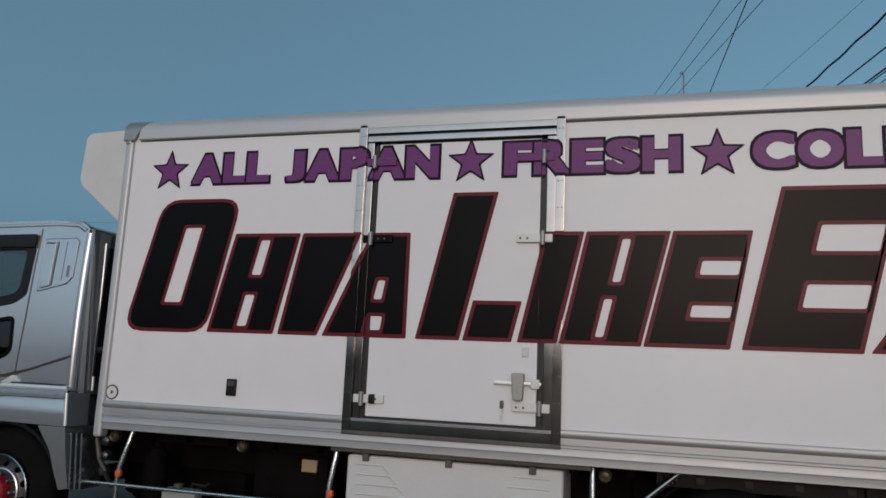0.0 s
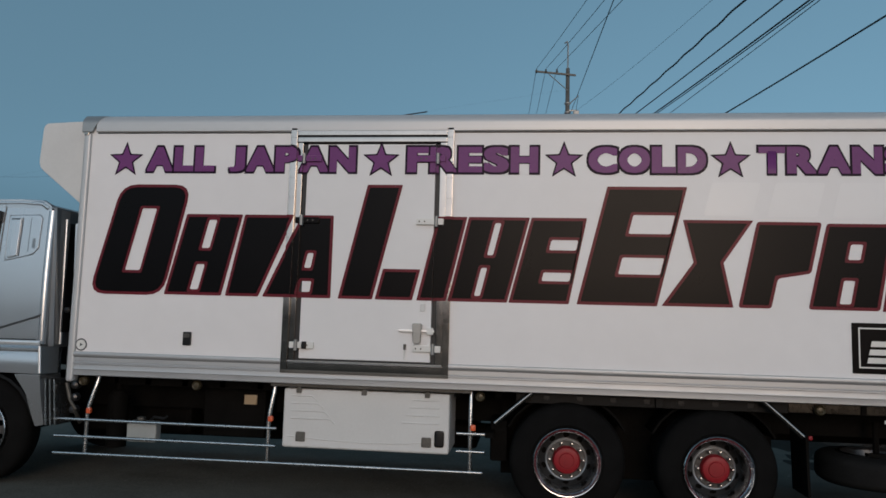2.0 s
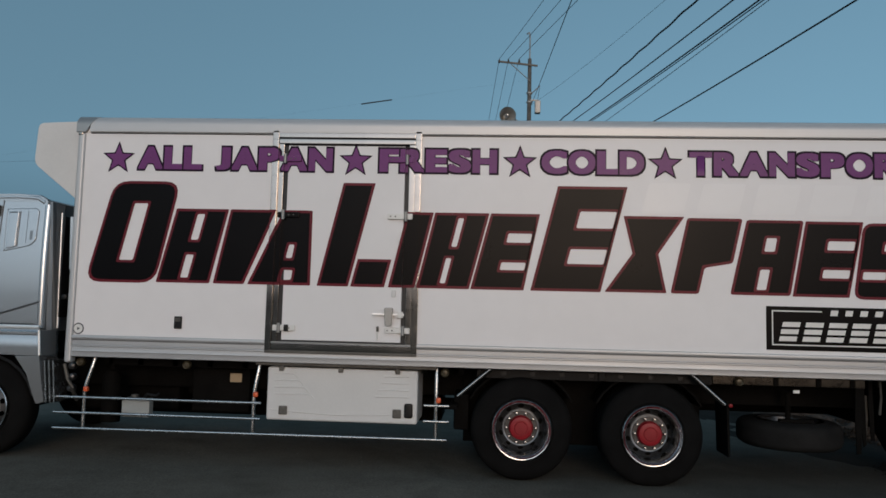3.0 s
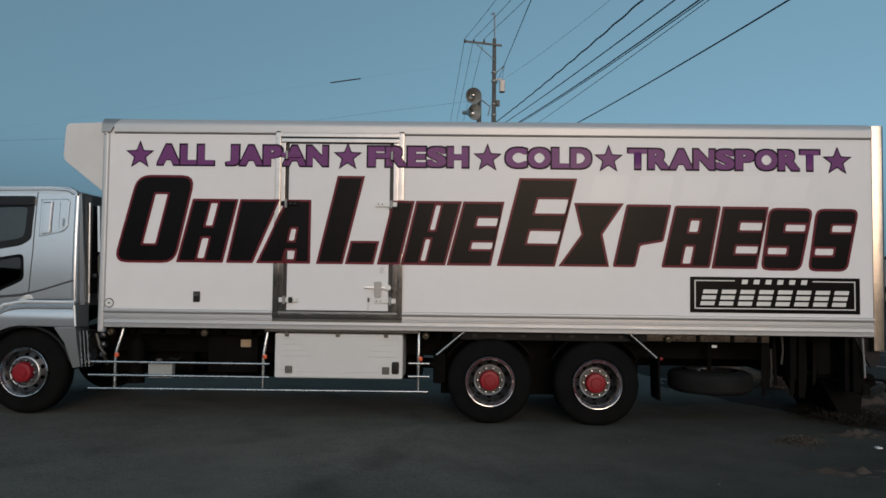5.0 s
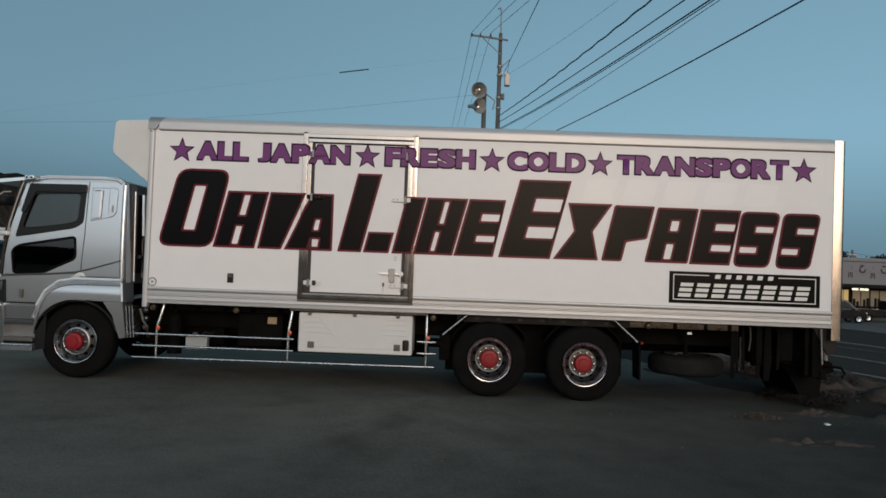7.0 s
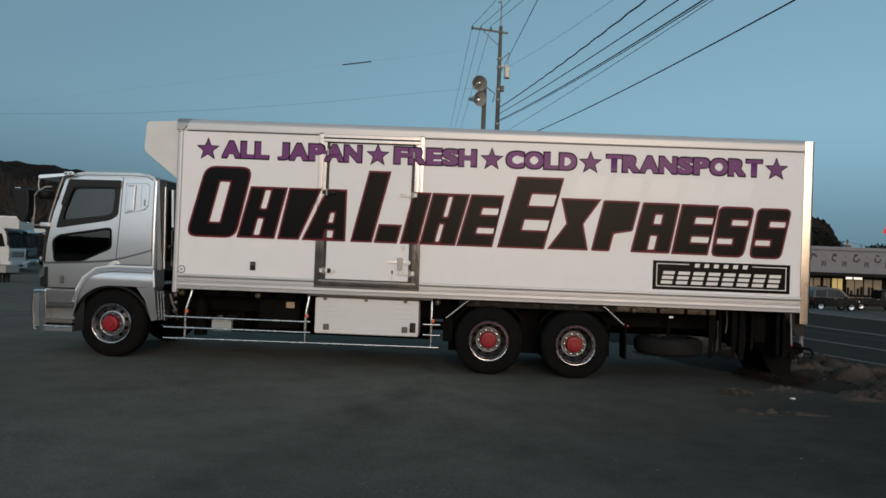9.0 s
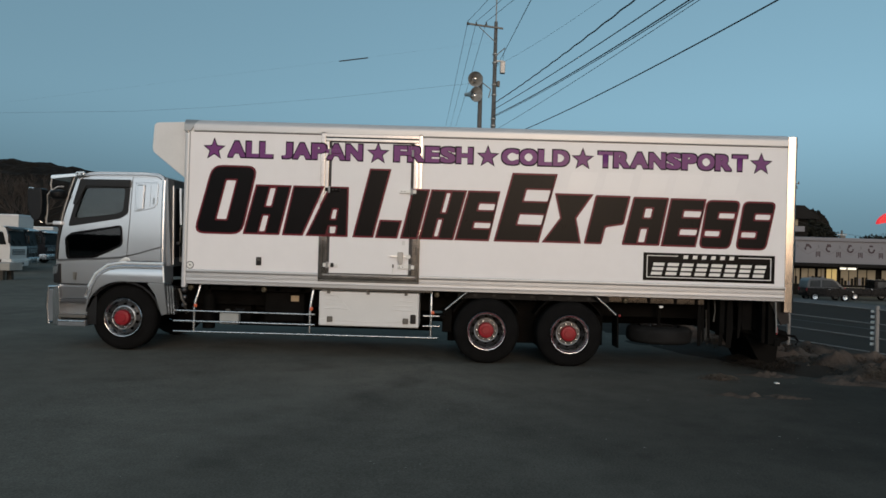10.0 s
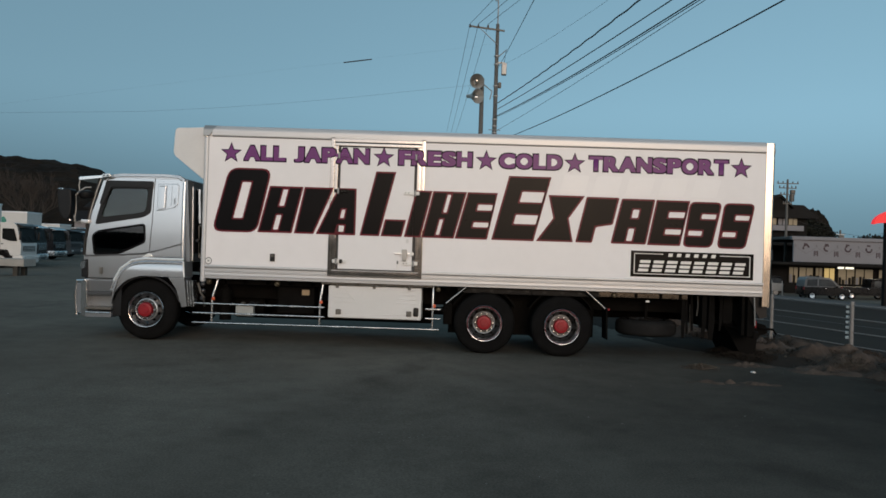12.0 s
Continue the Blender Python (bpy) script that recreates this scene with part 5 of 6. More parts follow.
def cable(points, r, label):
    c = part("overhead_cable", tube(points, r, 6), M_WIRE)
    return tagged(c, label, "cable", "overhead cables")


Y2 = PY - 52.0
for z, x2, z2, dip, r in ((10.11, 10.62, 8.32, 0.48, 0.018), (9.74, 10.86, 8.59, 0.76, 0.02), (9.67, 10.86, 8.52, 0.76, 0.013), (8.83, 10.29, 7.99, 0.34, 0.009), (8.2, 11.73, 8.32, 0.84, 0.018)):
    cable(sag((PX, PY - 0.15, z), (x2, Y2, z2), dip, 30), r, "thick black overhead service cable")
rope = sag((PX, PY - 0.15, 10.47), (8.77, Y2, 8.02), 0.53, 160)
cable([p + Vector((0.012 * math.cos(i * 1.3), 0, 0.012 * math.sin(i * 1.3))) for i, p in enumerate(rope)], 0.024, "twisted black service cable")
for x, x2, z2, dip in ((-1.66, 8.53, 10.77, 0.75), (-1.16, 7.82, 7.97, 0.65), (-0.58, 8.35, 6.04, 0.08)):
    a = Vector((PX + x, PY - 0.14, 15.26))
    cable(sag(a, (x2, Y2, z2), dip, 30), 0.012, "thin black overhead power line")
    cable(sag(a, (far_end.x + x - 0.1, far_end.y, 15.2), 0.2), 0.012, "thin black overhead power line")
cable(sag((PX + 0.03, PY - 0.15, 12.49), (1.76, Y2, 3.79), 0.09, 30), 0.012, "thin black overhead power line")
cable(sag((PX, PY - 0.15, 12.64), (9.4, Y2, 8.14), 0.96, 30), 0.005, "very thin overhead wire")
cable([(PX + 0.55, PY - 0.3, 13.75), (PX + 0.45, PY - 0.15, 13.0)], 0.012, "short jumper cable at the pole")
cable([(1.31, 23.2, 9.85), (0.0, 24.9, 10.1), (-2.9, 25, 9.75), (-5.9, 25, 9.34), (-9, 25, 9.0), (-12.5, 25, 8.65), (-16.3, 25, 8.36), (-23.7, 25, 8.07), (-32, 25, 8.2), (-45, 31, 9.0)], 0.004, "thin slack telephone wire")
w = cable(sag((PX, PY, 14.15), (-45, 31, 7.0), 0.0, 20), 0.0015, "very thin wire with a dark sleeve")
part("cable_sleeve", tube([(-6.81, 31.0, 12.74), (-5.12, 31.0, 12.99)], 0.035), M_WIRE, w)

# ---- fence along the road, weeds and rubble ----
M_POST = mat("white_fence_paint", (0.22, 0.21, 0.2), 0.6, 0, 0.2, 6, 40)
M_REFL = mat("white_reflector", (0.75, 0.75, 0.72), 0.25)
fence = thing("road_fence", (FENCE_AT.x, FENCE_AT.y, 0), math.degrees(math.atan2(FENCE_DIR.y, FENCE_DIR.x)), "pale pipe guard fence along the road edge", "fence")
for k in range(-5, 14):
    x = 2.0 * k
    part("fence_post", lathe([(-0.1, 0.038), (0.98, 0.038), (1.0, 0.026), (1.0, 0.0)], 12, (x, 0, 0), "z"), M_POST, fence)
    for j in range(7):
        if k == 0:
            part("reflector", box(x + 0.05, x + 0.11, -0.03, 0.03, 0.3 + 0.095 * j, 0.35 + 0.095 * j, 0.01), M_REFL, fence, "small white reflector")
for z in (0.93, 0.68, 0.43, 0.18):
    part("fence_rail", tube([(-10, 0, z), (26, 0, z)], 0.011, 8), M_POST, fence)

M_WEED = mat("dry_weed", (0.062, 0.045, 0.034), 0.9, 0, 0.45, 9, 40, spec=0.1)
M_STONE = mat("pale_rubble", (0.055, 0.05, 0.043), 0.9, 0, 0.3, 6, 30, bump=0.6, spec=0.1)
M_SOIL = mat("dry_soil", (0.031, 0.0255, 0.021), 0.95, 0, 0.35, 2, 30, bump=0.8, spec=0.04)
rng = random.Random(4)


def on_strip(u, s):
    p = FENCE_AT + FENCE_DIR * u + FENCE_OUT * s
    return p.x, p.y


b = bmesh.new()
NI, NJ = 110, 46
for i in range(NI):
    for j in range(NJ):
        u, s = -16 + 0.3 * i, -5.2 + 0.13 * j
        x, y = on_strip(u, s)
        edge = min(1.0, max(0.0, (s + 3.3 + 1.3 * noise.noise((x * 0.5, y * 0.5, 4)) + 0.3 * noise.noise((x * 2.1, y * 2.1, 7))) / 2.6), max(0.0, (0.7 - s) / 0.5), i / 6, (NI - 1 - i) / 6)
        rise = 0.07 + 0.12 * max(0, noise.noise((x * 0.9, y * 0.9, 0.3))) + 0.04 * noise.noise((x * 4, y * 4, 2)) + 0.02 * noise.noise((x * 11, y * 11, 2))
        b.verts.new((x, y, -0.07 + edge * (rise + 0.03)))
b.verts.ensure_lookup_table()
for i in range(NI - 1):
    for j in range(NJ - 1):
        a = i * NJ + j
        b.faces.new((b.verts[a], b.verts[a + 1], b.verts[a + NJ + 1], b.verts[a + NJ]))
tagged(part("soil_bank", b, M_SOIL), "low bank of dry soil under the fence", "soil bank", kind="structure")


def litter_mound(count, spots, size):
    """Dead leaves, stalks and bents heaped on low mounds, as one mesh."""
    b = bmesh.new()
    for _ in range(count):
        cx, cy, r, h = rng.choice(spots)
        q = Vector((rng.gauss(0, 0.45), rng.gauss(0, 0.45)))
        z = h * max(0.0, 1 - q.length_squared * 0.9) * rng.uniform(0.6, 1.05)
        c = Vector((cx + q.x * r, cy + q.y * r * 0.8, max(0.0, z) - 0.02))
        d = Vector((rng.uniform(-1, 1), rng.uniform(-1, 1), rng.uniform(-0.4, 0.9))).normalized() * size * rng.uniform(0.5, 1.6)
        e = d.cross(Vector((rng.uniform(-1, 1), rng.uniform(-1, 1), 1))).normalized() * size * rng.uniform(0.08, 0.4)
        b.faces.new([b.verts.new(c - e), b.verts.new(c + d * 0.5 + e), b.verts.new(c + d), b.verts.new(c + d * 0.4 - e)])
    return b


SPOTS = []
for _ in range(60):
    x, y = on_strip(rng.uniform(-9, 4), rng.uniform(-1.4, 0.25))
    SPOTS.append((x, y, rng.uniform(0.3, 0.75), rng.uniform(0.08, 0.2)))
tagged(part("dry_weeds", litter_mound(30000, SPOTS, 0.036), M_WEED, smooth=0), "brown heaps of dry weeds by the fence", "weeds", kind="stuff")
HEAPS = [(6.62, 0.75, 0.6, 0.22), (6.75, -0.25, 0.7, 0.2), (7.1, -1.05, 0.55, 0.2), (6.15, 1.0, 0.6, 0.13), (7.7, -1.6, 0.6, 0.16), (7.0, 2.2, 0.6, 0.22)]
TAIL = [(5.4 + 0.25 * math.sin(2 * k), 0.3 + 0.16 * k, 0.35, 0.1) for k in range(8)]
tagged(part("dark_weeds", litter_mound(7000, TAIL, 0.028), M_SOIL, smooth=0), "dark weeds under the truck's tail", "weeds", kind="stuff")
tagged(part("dry_grass", litter_mound(9000, HEAPS, 0.03), M_STONE, smooth=0), "short dry grass on the mounds", "grass", kind="stuff")
M_DEADGRASS = mat("dead_grass", (0.1, 0.083, 0.066), 0.9, 0, 0.3, 6, 30, spec=0.05)
PALE = [(4.17, -0.7, 0.28, 0.05), (6.6, -0.5, 0.35, 0.16), (7.25, -1.0, 0.4, 0.2)]
tagged(part("pale_grass", litter_mound(5000, PALE, 0.018), M_DEADGRASS, smooth=0), "pale dead grass on the asphalt", "grass", kind="stuff")
M_HEAP = mat("pale_brown_earth", (0.08, 0.063, 0.052), 0.95, 0, 0.45, 3, 26, bump=0.9, spec=0.05)


def earth_heap(x, y, rx, ry, h, seed):
    """A soft lumpy heap that runs out flat into the soil."""
    b = bmesh.new()
    rows = []
    for i in range(15):
        r = i / 14
        row = []
        for k in range(40):
            a = 2 * math.pi * k / 40
            w = 1 + 0.3 * noise.noise((math.cos(a) * 1.3, math.sin(a) * 1.3, seed))
            px, py = x + rx * r * w * math.cos(a), y + ry * r * w * math.sin(a)
            z = h * (1 - r * r) ** 1.3 * (0.75 + 0.9 * noise.noise((px * 2.6, py * 2.6, seed))) + 0.09 * (1 - r) * noise.noise((px * 9, py * 9, seed))
            row.append(b.verts.new((px, py, -0.04 + 1.15 * z)))
        rows.append(row)
    for p, q in zip(rows, rows[1:]):
        for k in range(40):
            b.faces.new((p[k], p[(k + 1) % 40], q[(k + 1) % 40], q[k]))
    bmesh.ops.remove_doubles(b, verts=b.verts, dist=1e-4)
    tagged(part("soil_mound", b, M_HEAP, smooth=60), "soft mound of pale brown earth and dry grass", "mound", "mounds by the fence")


for k, (x, y, rx, ry, h) in enumerate(((6.62, 0.75, 0.5, 0.7, 0.3), (6.75, -0.25, 0.62, 0.6, 0.27), (7.1, -1.05, 0.5, 0.45, 0.24), (6.15, 1.0, 0.55, 0.6, 0.16), (7.7, -1.6, 0.6, 0.5, 0.22), (6.2, -0.55, 0.6, 0.4, 0.1), (7.0, 2.2, 0.5, 0.9, 0.28), (4.2, -0.66, 0.3, 0.16, 0.06), (4.2, -1.95, 0.7, 0.18, 0.022), (5.1, -0.2, 0.5, 0.3, 0.03))):
    earth_heap(x, y, rx * 1.1, ry * 1.1, h * 0.8, 3.7 * k)
for k in range(16):
    x, y = on_strip(-8.5 + 0.85 * k + rng.uniform(-0.3, 0.3), rng.uniform(-1.3, 0.1))
    earth_heap(x, y, rng.uniform(0.45, 0.9), rng.uniform(0.4, 0.7), rng.uniform(0.12, 0.3), 41.3 + 2.9 * k)
for k in range(26):
    x, y = on_strip(rng.uniform(-7, 2), rng.uniform(-1.9, -0.4))
    r = rng.uniform(0.015, 0.05)
    b = bmesh.new()
    bmesh.ops.create_icosphere(b, subdivisions=1, radius=r)
    for v in b.verts:
        v.co = Vector((x, y, r * 0.5 - 0.03 + (0.0 if beyond(x, y) < -3 else 0.05))) + v.co * (1 + 0.5 * noise.noise(v.co * 40 + Vector((x, y, k)))) * 1.0
    tagged(part("stone", b, M_STONE, smooth=0), "small pale stone on the soil", "stone", "loose stones")
for x, y in ((5.66, 0.36), (4.87, -0.92)):
    tagged(part("litter", plate(rounded([(x, -0.035), (x + 0.06, -0.035), (x + 0.07, -0.022), (x + 0.02, -0.018)], 0.01), y, y + 0.06), M_PALE), "scrap of white litter on the ground", "litter", "litter")

# ---- road with pavement ----
def strip(name, s0, s1, u0, u1, lift, material, label, cat):
    b = bmesh.new()
    n = 40
    ring = []
    for i in range(n + 1):
        u = u0 + (u1 - u0) * i / n
        ring.append([b.verts.new((*on_strip(u, s), ground_z(*on_strip(u, s)) + lift)) for s in np.linspace(s0, s1, 8)])
    for p, q in zip(ring, ring[1:]):
        for k in range(7):
            b.faces.new((p[k], p[k + 1], q[k + 1], q[k]))
    return tagged(part(name, b, material), label, cat, kind="structure")


M_LINE = mat("worn_road_paint", (0.11, 0.11, 0.105), 0.7, 0, 0.5, 3, 25, spec=0.1)
M_PAVE = mat("pale_pavement", (0.1, 0.098, 0.094), 0.85, 0, 0.15, 1, 25, spec=0.1)
M_ROAD = mat("dark_road_asphalt", (0.038, 0.033, 0.028), 0.9, 0, 0.3, 0.5, 30, bump=0.3, spec=0.03)
strip("road", 0.95, 23.9, -60, 160, 0.005, M_ROAD, "dark asphalt road beyond the fence", "road")
strip("road_line", 1.7, 1.85, -60, 160, 0.012, M_LINE, "worn white road edge line", "road marking")
strip("road_line", 8.4, 8.55, -60, 160, 0.012, M_LINE, "worn white road edge line", "road marking")
strip("pavement", 24.0, 33.0, -60, 160, 0.03, M_PAVE, "pale concrete forecourt pavement", "pavement")

# ---- shop, house, cars and hills beyond the road ----
M_SHOPWALL = mat("shop_sign_board", (0.185, 0.187, 0.202), 0.6, 0, 0.06, 0.6, 20, spec=0.2)
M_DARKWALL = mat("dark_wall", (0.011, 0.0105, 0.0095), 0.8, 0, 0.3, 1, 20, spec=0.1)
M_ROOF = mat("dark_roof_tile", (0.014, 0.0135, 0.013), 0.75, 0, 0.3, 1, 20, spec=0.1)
M_LITWIN = glow_mat("lit_shop_window", (1.0, 0.72, 0.26), 0.36)
M_DIMWIN = glow_mat("dim_shop_window", (0.62, 0.5, 0.3), 0.085)
M_LITLAMP = glow_mat("shop_lamp", (1.0, 0.93, 0.75), 1.3)
M_NEON = glow_mat("red_neon_sign", (0.9, 0.015, 0.02), 0.75)
M_SIGNINK = mat("dark_sign_paint", (0.03, 0.013, 0.02), 0.6)
M_SIGNGREY = mat("grey_sign_paint", (0.13, 0.12, 0.13), 0.6)
SHOP_Z = -1.29
shop = thing("shop_building", (31.2, 55.0, SHOP_Z), 0, "low shop with white sign board and lit windows", "shop")
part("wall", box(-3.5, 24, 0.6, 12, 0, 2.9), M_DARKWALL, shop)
board = part("sign_board", box(0, 24, -0.9, -0.7, 2.95, 4.95, 0.02), M_SHOPWALL, shop, "long white sign board")
part("board_cap", box(-0.25, 24.3, -1.05, -0.6, 4.95, 5.28, 0.05), M_SHOPWALL, board)
part("board_seam", box(0, 24, -0.904, -0.89, 4.9, 4.95), M_SIGNGREY, board)
part("roof", box(-0.2, 24.4, -0.6, 12, 5.0, 5.25, 0.03), M_GREY, shop)
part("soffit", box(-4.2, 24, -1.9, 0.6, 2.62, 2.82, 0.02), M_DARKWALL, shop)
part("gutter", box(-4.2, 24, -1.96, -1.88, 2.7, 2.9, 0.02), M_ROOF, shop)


def sign_strokes(paths, r, material):
    """Thick flat painted strokes on the board."""
    for pts in paths:
        o = part("sign_mark", tube([(x, -0.905, z) for x, z in pts], r, 6), material, board)
        for v in o.data.vertices:
            v.co.y = -0.905 + (v.co.y + 0.905) * 0.15


for k in range(11):                       # large round marks, a small mark between each pair, and a fine zigzag
    x = 1.12 + 1.9 * k
    turn = 0.9 * k
    ring = [(x + 0.25 * math.cos(turn + 0.42 * j), 4.26 + 0.25 * math.sin(turn + 0.42 * j)) for j in range(10 + k % 3)]
    sign_strokes((ring, [(x - 0.2, 4.6), (x + 0.12, 4.58)]), 0.09, M_SIGNINK)
    sign_strokes(([(x - 0.98, 4.56), (x - 0.92, 4.3)],), 0.07, M_SIGNGREY)
    sign_strokes(([(x - 0.75, 4.2), (x, 3.72), (x + 0.9, 4.25)],), 0.025, M_SIGNGREY)
    if k % 2 == 0:
        for u in (0.76, 2.6):
            sign_strokes(([(x + u, 4.0), (x + u, 3.5)], [(x + u + 0.15, 4.0), (x + u + 0.15, 3.6)], [(x + u + 0.3, 4.0), (x + u + 0.3, 3.5)]), 0.055, M_SIGNINK)
for x, w, m in ((-2.6, 0.9, M_DIMWIN), (0.3, 0.8, M_DIMWIN), (1.25, 1.25, M_DIMWIN), (2.75, 0.62, M_DIMWIN), (3.55, 0.95, M_LITWIN), (4.85, 1.5, M_DIMWIN), (6.45, 1.6, M_DIMWIN), (8.6, 2.4, M_DIMWIN), (11.6, 2.4, M_DIMWIN), (14.6, 2.6, M_DIMWIN), (18, 3.0, M_DIMWIN)):
    win_o = part("shop_window", box(x, x + w, 0.5, 0.6, 1.0, 2.42), m, shop, "lit shop window")
    part("window_frame", plate([(x - 0.06, 0.94), (x + w + 0.06, 0.94), (x + w + 0.06, 2.48), (x - 0.06, 2.48)], 0.46, 0.5, [[(x, 1.0), (x + w, 1.0), (x + w, 2.42), (x, 2.42)]]), M_DARKWALL, win_o)
    part("window_bar", box(x + w * 0.48, x + w * 0.52, 0.46, 0.5, 1.0, 2.42), M_DARKWALL, win_o)
    if m is M_DIMWIN:
        for j in range(int(w / 0.3)):
            h = 1.25 + 0.5 * abs(math.sin(3.7 * j + 5 * x))
            part("window_display", box(x + 0.05 + 0.3 * j, x + 0.27 + 0.3 * j, 0.47, 0.5, 1.0, h), M_DARKWALL if (j + int(x)) % 3 else M_SHOPWALL, win_o)
for x, w in ((4.4, 0.5), (5.1, 0.32), (5.5, 0.3)):
    part("shop_lamp", box(x, x + w, -0.4, -0.2, 2.42, 2.6, 0.04), M_LITLAMP, shop, "bright lamp under the eaves")
shop_light = bpy.data.lights.new("shop_light", "AREA")
shop_light.shape, shop_light.size, shop_light.size_y, shop_light.energy, shop_light.color = "RECTANGLE", 16, 0.4, 60, (1, 0.85, 0.55)
sl = new("shop_light", shop_light)
sl.matrix_world = look((42, 54.2, 1.2), (42, 50, -1.25))

house = thing("village_house", (36.7, 72, -1.28), 0, "dark tiled village house with lit upper windows", "house")
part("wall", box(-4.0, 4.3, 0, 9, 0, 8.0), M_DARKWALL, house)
part("main_roof", plate([(-4.9, 8.2), (-2.6, 9.5), (3.5, 9.45), (5.25, 8.15), (5.25, 7.95), (-4.9, 8.0)], -0.8, 9.6), M_ROOF, house, "dark hipped tile roof")
gab = part("gable_roof", plate([(-3.4, 8.6), (0.62, 10.62), (2.2, 9.2), (2.2, 9.0), (0.62, 10.3), (-3.4, 8.3)], -1.3, 6.0), M_ROOF, house)
part("gable_wall", plate([(-3.0, 8.3), (0.62, 10.3), (1.9, 9.1)], -1.0, -0.8), M_DARKWALL, gab)
part("eave_board", box(-4.9, 5.25, -0.86, -0.78, 7.93, 8.1), M_ROOF, house)
for k in range(5):
    x = -2.6 + 1.2 * k
    wo = part("window", box(x, x + 0.95, -0.06, 0.0, 7.15, 7.9), M_DIMWIN if k % 3 else M_SHOPWALL, house, "pale upper window")
    part("window_bar", box(x + 0.44, x + 0.5, -0.09, -0.06, 7.15, 7.9), M_DARKWALL, wo)
part("balcony", box(-3.4, 3.5, -1.0, -0.9, 6.45, 7.05, 0.02), M_SHOPWALL, house, "pale balcony wall")
part("lower_roof", along_x([(-2.4, 4.9), (0, 5.9), (0, 5.7), (-2.4, 4.7)], -5.2, 5.6), M_ROOF, house)
for k in range(3):
    part("window", box(-2.8 + 2.4 * k, -1.9 + 2.4 * k, -0.06, 0.0, 3.0, 4.2), M_SHOPWALL if k == 1 else M_ROOF, house)

arch = thing("red_neon_arch", (27.85, 36.0, -1.25), 0, "red glowing arched shop sign on a column", "sign")
arc1 = [(2.6 * math.cos(radians(180 - 12 * k)) + 2.6, 5.6 + 1.1 * math.sin(radians(180 - 12 * k))) for k in range(16)]
arc2 = [(2.5 * math.cos(radians(12 * k)) + 2.6, 5.58 + 0.16 * math.sin(radians(12 * k))) for k in range(16)]
part("arch_face", plate(arc1 + arc2, -0.15, 0.15), M_NEON, arch, "red glowing arch face")
part("column", box(0.85, 4.3, -0.12, 0.2, 0, 5.7, 0.03), M_DARKWALL, arch)
part("column_panel", box(0.9, 1.2, -0.14, -0.12, 4.4, 5.56), M_NEON, arch)


def parked_car(name, at, turn, body_mat, length, height, label, cat, van=True, upper=None):
    c = thing(name, at, turn, label, cat, "parked cars")
    L, H = length / 2, height
    if van:
        lower = [(-L, 0.32), (-L - 0.03, 0.6), (-L, 1.0), (L * 0.5, 1.02), (L - 0.12, 0.86), (L, 0.62), (L, 0.32)]
        top = [(-L + 0.02, 0.98), (-L + 0.1, H - 0.22), (-L + 0.3, H - 0.03), (-L * 0.2, H), (L * 0.12, H - 0.05), (L * 0.3, H - 0.25), (L * 0.62, 1.0)]
        panes = ([(-L + 0.2, 1.06), (-L + 0.26, H - 0.22), (-L * 0.42, H - 0.16), (-L * 0.42, 1.06)], [(-L * 0.36, 1.06), (-L * 0.36, H - 0.16), (L * 0.08, H - 0.18), (L * 0.24, H - 0.3), (L * 0.44, 1.06)])
    else:
        lower = [(-L, 0.45), (-L, 1.0), (0.1, 1.0), (L - 0.25, 1.05), (L, 0.9), (L, 0.4)]
        top = [(0.1, 0.98), (0.15, H - 0.05), (0.25, H), (L * 0.55, H), (L * 0.62, H - 0.06), (L - 0.25, 1.0)]
        panes = ([(0.35, 1.05), (0.38, H - 0.15), (L * 0.56, H - 0.15), (L * 0.72, 1.05)],)
    body = part("body", plate(rounded(lower, 0.08), -0.78, 0.78, bevel=0.06), body_mat, c)
    cabin = part("cabin", plate(rounded(top, 0.08), -0.7, 0.7, bevel=0.07), upper or body_mat, c)
    for y in (-0.712, 0.704):
        for p in panes:
            part("window", plate(rounded(p, 0.05), y, y + 0.008), M_CARGLASS, cabin)
    part("windscreen", plate([(top[-2][0] - 0.02, top[-2][1] - 0.02), (top[-1][0] - 0.06, 1.06), (top[-1][0] - 0.02, 1.06), (top[-2][0] + 0.02, top[-2][1] - 0.02)], -0.6, 0.6), M_CARGLASS, cabin)
    for y in (-0.785, 0.775):
        part("sill", box(-L * 0.4, L * 0.4, y, y + 0.01, 0.34, 0.42, 0.004), M_BLACK, body)
        part("door_handle", box(-L * 0.1, -L * 0.1 + 0.16, y - 0.01, y + 0.015, 0.88, 0.91, 0.006), M_CHROME, body)
        part("mirror", box(L * 0.36, L * 0.36 + 0.12, y * 1.12 - 0.06, y * 1.12 + 0.06, 1.0, 1.12, 0.02), body_mat, cabin)
    for x in (-L * 0.66, L * 0.64):
        for y in (-0.8, 0.62):
            w = part("wheel", lathe([(0, 0.18), (0, 0.28), (0.03, 0.31), (0.15, 0.31), (0.18, 0.2)], 24, (x, y, 0.31)), M_TYRE, c)
            part("rim", lathe([(-0.004, 0.0), (-0.006, 0.05), (0.03, 0.08), (0.02, 0.15), (-0.008, 0.2), (0.19, 0.2), (0.19, 0.0)], 20, (x, y, 0.31)), M_TRIMBR if upper else M_ALU, w)
    for y in (-0.76, 0.5):
        part("headlight", box(L - 0.2, L + 0.01, y, y + 0.26, 0.66, 0.82, 0.03), M_LAMP, body)
        part("rear_lamp", box(-L - 0.03, -L + 0.06, y, y + 0.2, 0.75, 1.0, 0.03), M_RED, body)
    return c


